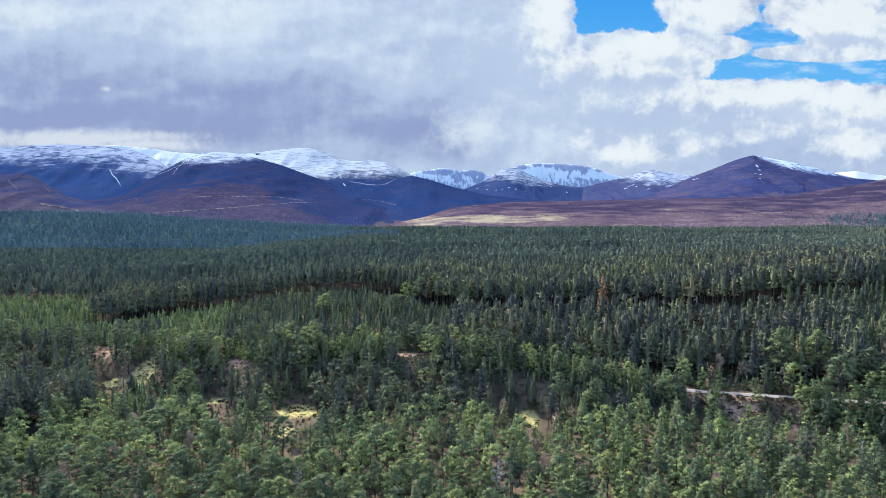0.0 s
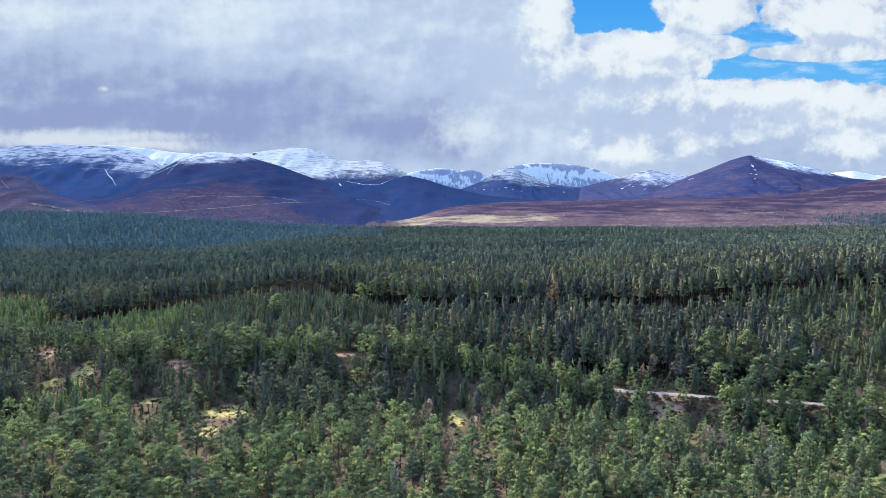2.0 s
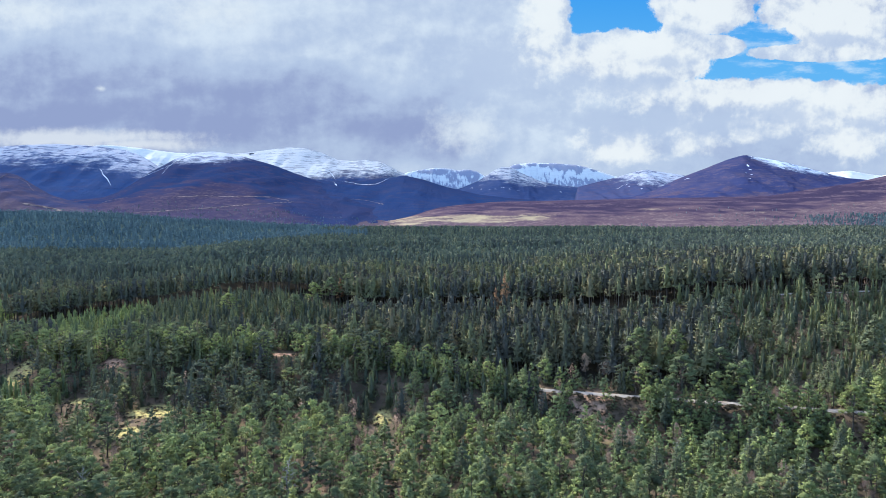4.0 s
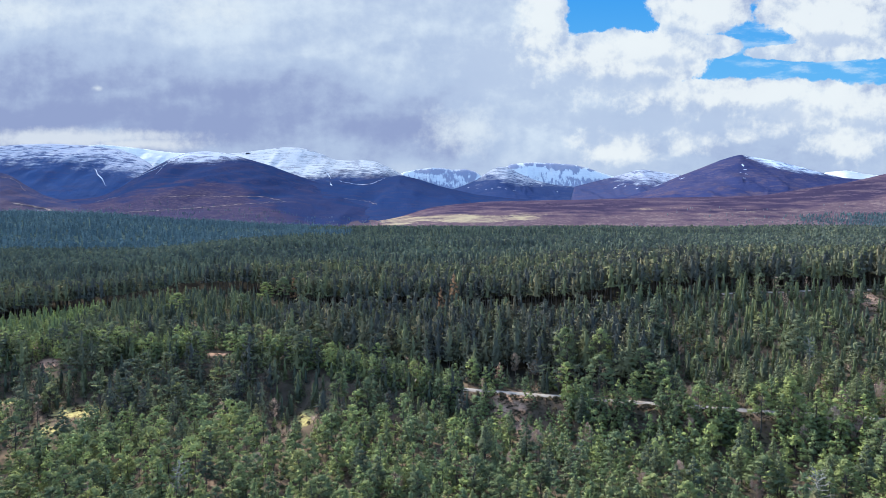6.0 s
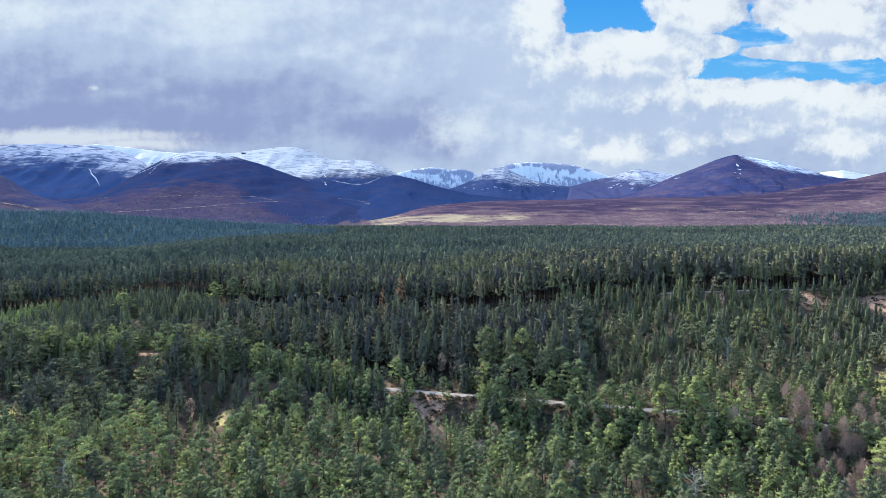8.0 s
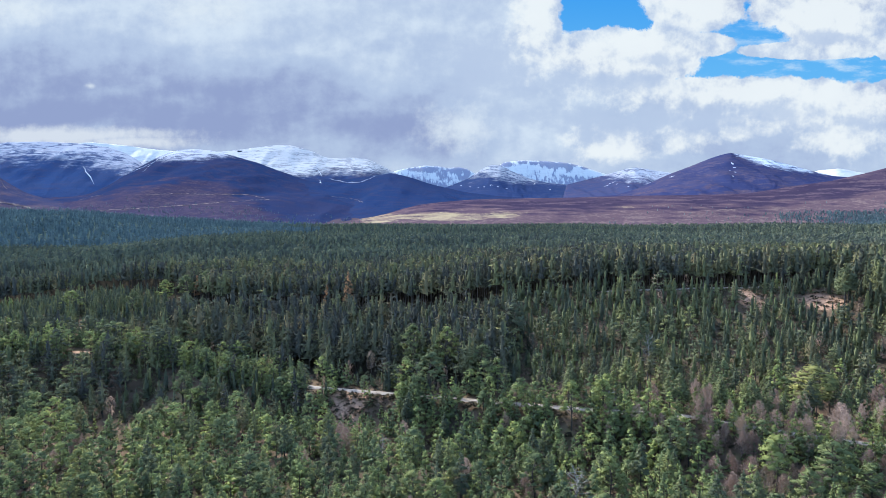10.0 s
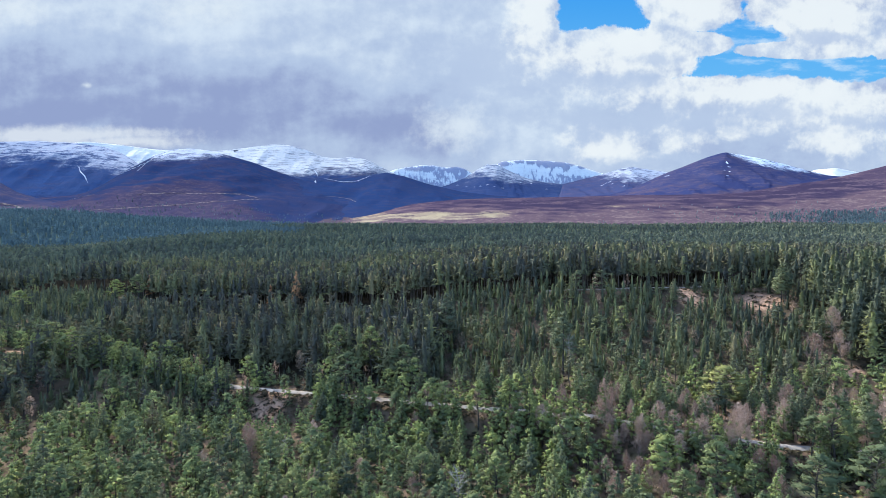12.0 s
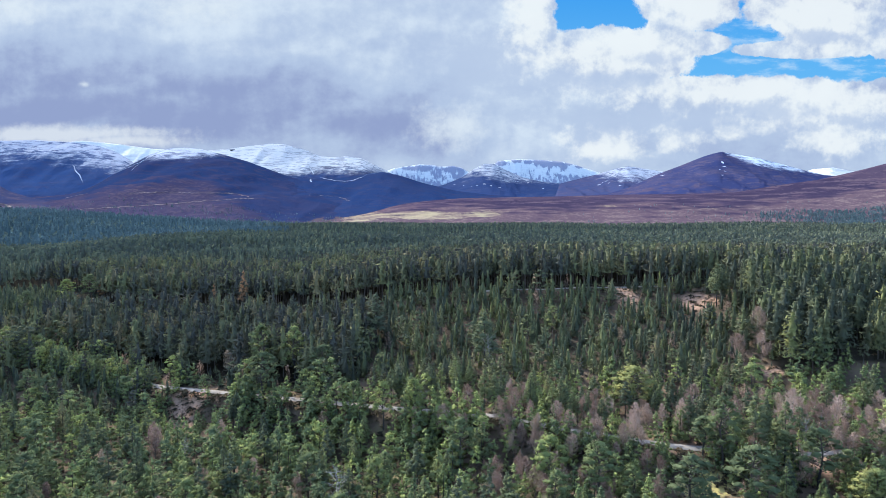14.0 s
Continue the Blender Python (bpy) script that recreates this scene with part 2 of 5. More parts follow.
# ---- sky with its clouds, a backdrop behind the farthest hills ----
def cloud_sky():
    m, t = material("cloudy_sky")
    n = Net(t)
    p = n.coords()
    x, y, z = n.split(p)
    u = n.math("DIVIDE", x, y)          # tangent across
    v = n.math("DIVIDE", n.sub(z, EYE), y)  # tangent up
    q = n.join(u, v, 0.0)
    broad = n.noise(n.scaled(q, (0.75, 1.5, 1.0)), 3.6, 6.0, 0.48, 0.5)
    puff = n.noise(n.scaled(q, (0.8, 1.3, 1.0)), 9.0, 6.0, 0.48, 0.3)
    wisp = n.noise(n.scaled(q, (0.55, 1.9, 1.0)), 7.0, 6.0, 0.48, 0.5)
    lump = n.noise(q, 21.0, 6.0, 0.6)
    fine = n.noise(q, 70.0, 5.0, 0.62)
    wob = n.add(n.sub(lump, 0.5), n.mul(n.sub(fine, 0.5), 0.6))
    # the billows' own relief: each is brighter towards the sun, up and to the left
    shifted = n.node("ShaderNodeVectorMath", operation="ADD")
    n.put(shifted.inputs[0], q)
    shifted.inputs[1].default_value = (0.012, -0.018, 0.0)
    relief = n.add(n.sub(n.noise(q, 11.0, 7.0, 0.60), n.noise(shifted.outputs[0], 11.0, 7.0, 0.60)), n.mul(n.sub(n.noise(q, 30.0, 5.0, 0.6), n.noise(shifted.outputs[0], 30.0, 5.0, 0.6)), 0.5))

    def spot(px, py, rx, ry):
        """1 in the middle of an ellipse, 0 at its rim, below 0 outside."""
        cx, cy = seen([(px, py)])[0]
        a = n.math("POWER", n.math("DIVIDE", n.sub(u, cx), rx / 1079.0), 2.0)
        b = n.math("POWER", n.math("DIVIDE", n.sub(v, cy), ry / 1079.0), 2.0)
        return n.sub(1.0, n.math("SQRT", n.add(a, b)))

    def most(*f):
        r = f[0]
        for g in f[1:]:
            r = n.math("MAXIMUM", r, g)
        return r

    # overcast: pale above, lavender-grey and darker low on the left
    dark = most(spot(250, 212, 620, 52), spot(600, 225, 330, 58), n.mul(spot(60, 150, 330, 60), 0.7), n.mul(spot(430, 165, 260, 45), 0.8))
    bright = most(spot(620, 40, 500, 110), spot(120, 40, 260, 70), spot(960, 200, 160, 90), spot(700, 120, 220, 50))
    shade = n.add(n.add(0.56, n.mul(n.math("MAXIMUM", dark, -0.4), 0.40)), n.mul(n.math("MAXIMUM", bright, -0.2), -0.26))
    shade = n.add(shade, n.add(n.mul(n.sub(broad, 0.5), 0.8), n.add(n.mul(n.sub(puff, 0.5), 0.75), n.mul(n.sub(wisp, 0.5), 0.9))))
    shade = n.sub(shade, n.mul(relief, 0.7))
    grey = n.mix(n.ramp(shade, -0.1, 0.5), (0.76, 0.81, 0.895), (0.525, 0.595, 0.765))
    grey = n.mix(n.ramp(shade, 0.40, 1.0), grey, (0.338, 0.385, 0.600))
    # small thin places where the light comes through
    thin = most(spot(188, 158, 9, 6), spot(835, 232, 70, 40), spot(390, 20, 90, 30), spot(60, 20, 80, 26))
    grey = n.mix(n.mul(n.ramp(n.add(thin, n.mul(wob, 2.2)), -0.4, 1.2), 0.8), grey, (0.86, 0.88, 0.91))
    # sunlit heaps round the gap, white above, lavender below
    heaps = most(spot(1150, 98, 190, 58), spot(1255, 20, 110, 48), spot(1480, 40, 170, 80), spot(1310, 165, 270, 36), spot(1480, 190, 190, 60), spot(975, 45, 50, 90), spot(1110, 262, 80, 36), spot(1245, 256, 55, 24), spot(1328, 240, 30, 15), spot(1520, 245, 90, 40))
    lit = n.ramp(n.add(heaps, n.add(n.mul(wob, 1.0), n.mul(relief, 2.2))), -0.22, 0.70)
    grey = n.mix(n.mul(lit, 0.88), grey, (0.985, 0.962, 0.935))
    under = most(spot(1110, 150, 150, 22), spot(1200, 225, 260, 34), spot(1480, 70, 70, 12), spot(1400, 205, 110, 24), spot(1190, 112, 60, 14), spot(900, 120, 90, 60), spot(1540, 222, 60, 20))
    grey = n.mix(n.mul(n.ramp(n.add(under, n.sub(n.mul(wob, 1.4), n.mul(relief, 3.0))), -0.35, 0.8), 0.8), grey, (0.56, 0.625, 0.785))
    rim = most(spot(130, 246, 230, 17), spot(250, 256, 130, 12))
    grey = n.mix(n.mul(n.ramp(n.add(rim, n.mul(wob, 1.6)), -0.35, 0.7), 0.85), grey, (0.83, 0.83, 0.865))
    # the gap with blue sky
    bodies = most(spot(1122, 106, 150, 50), spot(1268, 84, 60, 21), spot(1252, 14, 88, 46), spot(1480, 18, 122, 54), spot(1462, 94, 122, 15), spot(1548, 74, 70, 30), spot(1330, 184, 400, 41), spot(950, 40, 62, 130))
    around = most(spot(1092, 16, 92, 76), spot(1342, 72, 86, 70), spot(1284, 118, 96, 34), spot(1450, 126, 170, 34))
    gap = n.math("MINIMUM", n.mul(around, 1.4), n.mul(bodies, -1.0))
    open_sky = n.ramp(n.add(gap, n.mul(wob, 0.62)), -0.03, 0.10)
    veil = n.ramp(n.noise(n.scaled(q, (1.0, 3.2, 1.0)), 14.0, 6.0, 0.6), 0.46, 0.70)
    deep = n.mix(n.ramp(v, 0.2, 0.40), (0.17, 0.50, 0.90), (0.075, 0.36, 0.86))
    blue = n.mix(n.mul(veil, n.mul(n.ramp(u, 0.40, 0.56), 0.7)), deep, (0.75, 0.85, 0.95))
    col = n.mix(open_sky, grey, blue)
    e = n.node("ShaderNodeEmission")
    n.put(e.inputs[0], col)
    e.inputs[1].default_value = 0.211
    t.links.new(e.outputs[0], n.node("ShaderNodeOutputMaterial").inputs[0])
    return m


def mesh_from(name, verts, faces, mats, smooth_faces=False, tint=None, slots=None, bend=None):
    """A mesh from numpy arrays; all faces have the same number of corners."""
    me = bpy.data.meshes.new(name)
    verts, faces = np.asarray(verts, np.float32), np.asarray(faces, np.int32)
    k = faces.shape[1]
    me.vertices.add(len(verts))
    me.vertices.foreach_set("co", verts.ravel())
    me.loops.add(faces.size)
    me.loops.foreach_set("vertex_index", faces.ravel())
    me.polygons.add(len(faces))
    me.polygons.foreach_set("loop_start", np.arange(0, faces.size, k, dtype=np.int32))
    me.update(calc_edges=True)
    me.polygons.foreach_set("use_smooth", np.full(len(faces), smooth_faces))
    if tint is not None:
        me.attributes.new("tint", "FLOAT", "POINT").data.foreach_set("value", np.asarray(tint, np.float32))
    for m in mats if isinstance(mats, (list, tuple)) else [mats]:
        me.materials.append(m)
    if slots is not None:
        me.polygons.foreach_set("material_index", np.asarray(slots, np.int32))
    me.validate()
    if bend is not None:      # needles shade with the round of their bough, not each as a flat blade
        me.polygons.foreach_set("use_smooth", np.full(len(faces), True))
        me.attributes.new("custom_normal", "FLOAT_VECTOR", "POINT").data.foreach_set("vector", np.asarray(bend, np.float32).ravel())
    return me


def grid_faces(nx, ny):
    i, j = np.meshgrid(np.arange(nx - 1), np.arange(ny - 1))
    a = (j * nx + i).ravel()
    return np.stack([a, a + 1, a + nx + 1, a + nx], 1)


def value_noise(x, y, seed=0, octaves=4, gain=0.5):
    """Smooth noise on arrays, about -1 to 1."""
    out, amp, total = np.zeros_like(x, dtype=float), 1.0, 0.0
    for o in range(octaves):
        r = np.random.default_rng(seed * 31 + o)
        tab = r.random((64, 64)) * 2 - 1
        xi, yi = np.floor(x).astype(int), np.floor(y).astype(int)
        fx, fy = x - xi, y - yi
        fx, fy = fx * fx * (3 - 2 * fx), fy * fy * (3 - 2 * fy)
        a, b = tab[xi % 64, yi % 64], tab[(xi + 1) % 64, yi % 64]
        c, d = tab[xi % 64, (yi + 1) % 64], tab[(xi + 1) % 64, (yi + 1) % 64]
        out += amp * ((a * (1 - fx) + b * fx) * (1 - fy) + (c * (1 - fx) + d * fx) * fy)
        total += amp
        amp *= gain
        x, y = x * 2.03 + 17.1, y * 2.03 + 5.7
    return out / total


backdrop_x = np.linspace(-6500, 6500, 41)
bz = np.array([-300.0, 2320.0])
bv = np.array([[x, 4965 - 300 * (x / 5000) ** 2, z] for z in bz for x in backdrop_x])
backdrop = new("backdrop", mesh_from("backdrop", bv, grid_faces(41, 2), cloud_sky()))
backdrop.visible_shadow = False   # like a pane, the sky lets the sun through
tagged(backdrop, "grey and white clouds with a gap of blue sky", "sky", kind="structure")


# ---- ground ----
def ground_z(x, y):
    """Height of the forest floor: a low flat in front, a bank up to the road, the slope behind it with its terraces."""
    x, y = np.asarray(x, float), np.asarray(y, float)
    rx, ry = np.array(ROAD, float).T
    road_y, road_z = np.interp(x, rx, ry), np.interp(x, rx, ROAD_Z)
    flat = -1.5 + 2.5 * smooth(90, 200, x)
    hill = np.interp(y, [60, 130, 160, 195, 240, 300, 370, 420, 500, 700, 1150], [3.5, 5, 6, 8.5, 13, 16, 18.5, 21.5, 25, 27.5, 29])
    lift = np.interp(y, [100, 135, 150, 175, 193, 203, 236, 285, 370, 500], [0, 0.5, 3, 6.5, 11, 15, 12.5, 8, 4, 0.0])
    hill = hill + lift * smooth(40, 165, x)
    hill = hill + 7 * smooth(205, 240, x) * smooth(130, 165, y) * smooth(212, 182, y)
    hill = hill - 9 * smooth(-20, -130, x) * smooth(190, 240, y) * smooth(375, 300, y) - 10 * smooth(-80, -200, x) * smooth(300, 400, y) * smooth(1000, 600, y)
    hill = hill + 27 * smooth(-100, -700, x) * smooth(480, 1150, y)
    upper = road_z + (hill - road_z) * smooth(3, 38, y - road_y)
    reach = 8 + 16 * smooth(62, 30, x)
    z = flat + (upper - flat) * smooth(-2.2 - reach, -2.2, y - road_y)
    z = z + 0.7 * value_noise(x / 22, y / 22, 3, 3) * smooth(40, 90, y) * smooth(1, 6, np.abs(y - road_y))
    return z + 40 * smooth(1180, 2400, y) + 10 * smooth(1180, 1500, y)


# ---- where the stands, thickets and clearings lie ----
def road_gap(x, y, line, near, far):
    """True where a tree would stand on the road or close before it."""
    px, py = np.array(line, float).T
    ry = np.interp(x, px, py)
    inside = (x > px[0]) & (x < px[-1])
    return inside & (y > ry - near) & (y < ry + far)


def stand(x, y):
    """Kind of growth at a place: 0 tall stand, 1 thicket of young pines, 2 mixed old and young, 3 low strip before a stand's edge."""
    wob = 7 * value_noise(x / 45, y / 45, 21, 3)
    yy = y + wob
    px, py = np.array(ROAD, float).T
    behind_road = y - np.interp(x, px, py)
    edge = np.interp(x, [-400, -170, -149, -140, -118, -95, -70, -30, 0, 10, 47, 77, 105, 126, 147, 170, 194, 230], [430, 400, 258, 256, 281, 288, 300, 284, 250, 243, 240, 226, 214, 205, 204, 209, 213, 215])
    tall = yy > edge
    tall |= (behind_road > 9) & (yy < edge - 27) & (x > 4) & (x < 116 + 4 * np.sin(y / 9))
    tall |= (yy > 150) & (x > 222 + 0.25 * (y - 150))
    tall |= (yy > 140) & (yy < 158) & (x < -88) & (x > -125)
    low = ~tall & (yy > edge - np.where(x > 4, 28, 20)) & (x < 118)
    young = ~tall & (x > 116) & (behind_road > 8)
    young |= ~tall & (x < 4) & (yy > 206)
    young |= ~tall & (behind_road < 0) & (x > 20) & (x < 140)
    young |= ~tall & (value_noise(x / 26, y / 26, 33, 2) > 0.05)
    return np.where(tall, 0, np.where(low, 3, np.where(young, 1, 2)))


gx = np.concatenate([np.linspace(-6500, -420, 36), np.linspace(-400, 560, 181), np.linspace(580, 6500, 36)])
gy = np.concatenate([np.linspace(-900, 40, 12), np.linspace(50, 420, 125), np.linspace(430, 1300, 60), np.linspace(1350, 4960, 20)])
GX, GY = np.meshgrid(gx, gy)
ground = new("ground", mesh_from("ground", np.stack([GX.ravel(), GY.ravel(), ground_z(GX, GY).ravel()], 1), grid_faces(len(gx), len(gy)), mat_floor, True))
# where the floor colour takes the shade of the stands and their front strip
litter_shade = np.isin(stand(GX.ravel(), GY.ravel()), (0, 3)) & (GY.ravel() > 130) & (GY.ravel() < 460)
ground.data.attributes.new("litter_shade", "FLOAT", "POINT").data.foreach_set("value", litter_shade.astype(np.float32))
tagged(ground, "brown heather and straw grass forest floor", "ground", kind="structure")


# ---- hills and mountains ----
def skyline(points, depth):
    """Crest points (tangent across, tangent up) of a hill seen from the start, to metres at its depth."""
    return [(u * depth, EYE + v * depth) for u, v in points]


def outline_place(x, y, z):
    """The reverse of seen(), for points as they lie from the start of the flight."""
    u, v = x / np.maximum(y, 1), (z - EYE) / np.maximum(y, 1)
    k = radians(2.75)
    d = math.cos(k) - v * math.sin(k)
    return 784 + 1079.1 * u / d, 441 - 1079.1 * (math.sin(k) + v * math.cos(k)) / d


def edge_height(a, b, edge):
    """Height above a line over the hillside, in steps of its softness."""
    if edge is None:
        return np.full(len(a), -3.0)
    line, soft = edge
    px, py = np.array(line, float).T
    return np.clip((np.interp(a, px, py) - b) / soft, -3, 3)


def mountain(name, label, crest, depth, run, mat, power=1.15, back=500.0, rough=14.0, gully=0.8, sink=4.0, bowl=0.0, kind="", fan=1.0, snow=None, rocks=(), warm=None, straw=None):
    """A ridge along x at the given depth, falling towards the viewer over run metres, cut by gullies."""
    cx, cz = np.array(crest, float).T
    nx, ny = 200, 48
    x = np.linspace(cx[0], cx[-1], nx)
    # a smooth crest through the points
    z = np.interp(x, cx, cz)
    k = max(3, nx // (len(cx) * 5)) | 1
    z = np.convolve(np.pad(z, k // 2, mode="edge"), np.ones(k) / k, mode="valid")
    s = np.concatenate([np.linspace(-1, 0, 14)[:-1], np.linspace(0, 1, ny - 13) ** 1.35])
    X, S = np.meshgrid(x, s)
    Z0 = np.broadcast_to(z, X.shape)
    Y = depth - np.where(S > 0, S * run, S * back)
    U = X
    X = X * (Y / depth) ** fan     # the spurs draw together towards the valley
    fall = np.where(S > 0, (1 - np.clip(S, 0, 1)) ** power, 1 - S * S * 0.9)
    if bowl:
        # a steep headwall under the crest with a flat floor below
        fall = np.where(S > 0, (1 - bowl) * fall + bowl * (1 - smooth(0.0, 0.28, S)), fall)
    base = ground_z(X, Y) - sink
    ends = smooth(0.0, 0.05, (U - cx[0]) / (cx[-1] - cx[0])) * smooth(0.0, 0.05, (cx[-1] - U) / (cx[-1] - cx[0]))
    rise = np.clip(Z0 - base, 0, None) * ends
    Z = base + rise * fall
    seed = sum(ord(c) for c in name + label) % 97
    rills = np.abs(value_noise(X / (run * 0.16), Y / (run * 0.9), seed, 4, 0.55))
    broad = value_noise(X / (run * 0.45), Y / (run * 0.5), seed + 5, 4)
    w = np.where(S > 0, np.sin(np.pi * np.clip(S, 0, 1)) ** 0.8, 0.0)
    Z = Z - gully * rise * 0.34 * rills * w + rise * 0.10 * broad * w
    Z = Z + rough * 0.35 * value_noise(X / 60, Y / 60, seed + 9, 4, 0.6) * np.where(S > 0, 0.12 + np.clip(S * 6, 0, 0.88), 0.12)
    me = mesh_from(name, np.stack([X.ravel(), Y.ravel(), Z.ravel()], 1), grid_faces(nx, len(s)), mat, True)
    # how far above the snow's lower edge, and where rust-brown heather and straw grass grow
    A, B = outline_place(X.ravel(), Y.ravel(), Z.ravel())
    cover = {"snow": edge_height(A, B, snow), "warm": -edge_height(A, B, warm) if warm else np.full(len(A), -3.0), "straw": np.full(len(A), -3.0)}
    for px, py, rx, ry, much in rocks:
        cover["snow"] -= much * smooth(1.15, 0.5, np.hypot((A - px) / (rx * np.clip(1 - 0.6 * (B - py) / ry, 0.25, 1.6)), (B - py) / ry))
    for px, py, rx, ry, much in straw or ():
        cover["straw"] += (3 + much) * smooth(1.3, 0.1, np.hypot((A - px) / rx, (B - py) / ry))
    for what, values in cover.items():
        me.attributes.new(what, "FLOAT", "POINT").data.foreach_set("value", values.astype(np.float32))
    ob = new(name, me)
    return tagged(ob, label, "mountain" if name == "mountain" else "hill", kind=kind)


# the distance haze is put into these base colours as blue
HAZY_DARK, HAZY_BROWN = (0.017, 0.030, 0.082), (0.034, 0.034, 0.068)
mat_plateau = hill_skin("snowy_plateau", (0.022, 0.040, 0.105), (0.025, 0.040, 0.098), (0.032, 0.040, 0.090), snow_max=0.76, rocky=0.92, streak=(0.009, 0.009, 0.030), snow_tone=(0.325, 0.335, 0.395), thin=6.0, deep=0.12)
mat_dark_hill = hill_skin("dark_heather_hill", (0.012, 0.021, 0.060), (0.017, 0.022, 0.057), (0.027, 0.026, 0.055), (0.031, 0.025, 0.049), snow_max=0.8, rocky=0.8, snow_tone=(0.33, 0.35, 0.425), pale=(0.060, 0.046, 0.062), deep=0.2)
mat_snow_hill = hill_skin("snow_mountain", HAZY_DARK, (0.022, 0.028, 0.066), HAZY_BROWN, snow_max=0.95, rocky=0.78, snow_tone=(0.335, 0.342, 0.375), thin=3.4, ribbed=2.5, deep=0.42)
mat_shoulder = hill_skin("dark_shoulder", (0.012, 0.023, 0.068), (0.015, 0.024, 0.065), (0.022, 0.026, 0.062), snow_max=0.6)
# the corrie's bare rock is lightened as well as blued for the haze
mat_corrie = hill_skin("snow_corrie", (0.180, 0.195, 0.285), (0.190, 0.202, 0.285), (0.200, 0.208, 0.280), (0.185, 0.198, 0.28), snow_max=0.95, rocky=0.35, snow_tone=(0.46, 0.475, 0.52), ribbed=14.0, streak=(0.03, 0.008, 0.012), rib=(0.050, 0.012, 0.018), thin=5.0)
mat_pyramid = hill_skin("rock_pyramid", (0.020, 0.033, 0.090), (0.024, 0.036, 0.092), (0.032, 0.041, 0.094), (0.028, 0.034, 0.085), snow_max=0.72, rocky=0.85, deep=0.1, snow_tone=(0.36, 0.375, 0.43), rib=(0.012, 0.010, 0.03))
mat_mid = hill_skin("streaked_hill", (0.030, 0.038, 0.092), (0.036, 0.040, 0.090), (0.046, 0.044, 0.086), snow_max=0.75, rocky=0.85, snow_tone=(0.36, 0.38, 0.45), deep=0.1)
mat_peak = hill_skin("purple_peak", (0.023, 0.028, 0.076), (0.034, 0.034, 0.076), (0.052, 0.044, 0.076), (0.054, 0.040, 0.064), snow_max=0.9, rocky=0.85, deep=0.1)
mat_far = hill_skin("far_snow", HAZY_DARK, HAZY_BROWN, HAZY_BROWN, snow_max=0.92, rocky=0.3, snow_tone=(0.58, 0.55, 0.53))
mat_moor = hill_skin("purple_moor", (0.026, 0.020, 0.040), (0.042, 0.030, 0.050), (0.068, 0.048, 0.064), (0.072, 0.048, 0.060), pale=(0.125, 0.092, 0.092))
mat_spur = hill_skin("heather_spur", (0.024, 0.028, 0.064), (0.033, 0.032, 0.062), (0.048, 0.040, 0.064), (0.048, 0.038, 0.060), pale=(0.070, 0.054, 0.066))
ALL = ([(0, 345), (1600, 345)], 10)

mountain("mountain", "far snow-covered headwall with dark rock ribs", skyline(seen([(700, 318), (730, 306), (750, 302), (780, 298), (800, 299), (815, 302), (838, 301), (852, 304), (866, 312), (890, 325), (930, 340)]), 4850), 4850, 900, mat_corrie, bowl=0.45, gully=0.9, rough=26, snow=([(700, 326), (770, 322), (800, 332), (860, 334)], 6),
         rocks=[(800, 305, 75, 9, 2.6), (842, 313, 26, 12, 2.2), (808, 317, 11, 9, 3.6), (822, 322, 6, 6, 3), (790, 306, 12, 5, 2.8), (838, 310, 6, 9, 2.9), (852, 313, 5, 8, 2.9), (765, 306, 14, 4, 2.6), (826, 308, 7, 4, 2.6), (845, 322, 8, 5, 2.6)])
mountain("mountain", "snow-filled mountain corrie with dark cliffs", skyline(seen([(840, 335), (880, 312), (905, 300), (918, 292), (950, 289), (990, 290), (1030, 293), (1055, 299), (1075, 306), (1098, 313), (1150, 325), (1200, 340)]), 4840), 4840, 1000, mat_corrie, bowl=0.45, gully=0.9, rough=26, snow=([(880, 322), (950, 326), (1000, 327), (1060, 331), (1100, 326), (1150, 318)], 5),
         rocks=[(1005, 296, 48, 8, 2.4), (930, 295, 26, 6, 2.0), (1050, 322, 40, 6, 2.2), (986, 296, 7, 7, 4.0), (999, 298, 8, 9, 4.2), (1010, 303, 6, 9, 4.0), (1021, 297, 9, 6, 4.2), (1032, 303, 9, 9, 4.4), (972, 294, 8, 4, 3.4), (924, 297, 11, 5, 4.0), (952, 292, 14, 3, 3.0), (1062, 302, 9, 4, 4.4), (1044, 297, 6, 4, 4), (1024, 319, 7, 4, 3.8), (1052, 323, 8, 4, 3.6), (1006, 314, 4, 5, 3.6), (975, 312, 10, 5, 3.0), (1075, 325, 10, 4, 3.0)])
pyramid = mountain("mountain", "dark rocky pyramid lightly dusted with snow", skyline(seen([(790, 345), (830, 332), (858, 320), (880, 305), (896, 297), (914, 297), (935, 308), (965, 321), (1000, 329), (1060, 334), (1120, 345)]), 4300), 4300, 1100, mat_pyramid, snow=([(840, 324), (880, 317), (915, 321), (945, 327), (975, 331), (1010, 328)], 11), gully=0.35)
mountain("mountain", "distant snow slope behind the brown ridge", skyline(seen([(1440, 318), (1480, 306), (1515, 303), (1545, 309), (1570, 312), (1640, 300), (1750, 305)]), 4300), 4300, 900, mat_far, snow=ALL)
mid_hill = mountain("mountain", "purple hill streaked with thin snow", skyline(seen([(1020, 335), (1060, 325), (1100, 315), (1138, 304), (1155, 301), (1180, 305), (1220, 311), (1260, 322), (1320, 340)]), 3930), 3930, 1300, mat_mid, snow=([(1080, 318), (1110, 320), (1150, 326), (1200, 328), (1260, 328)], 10))
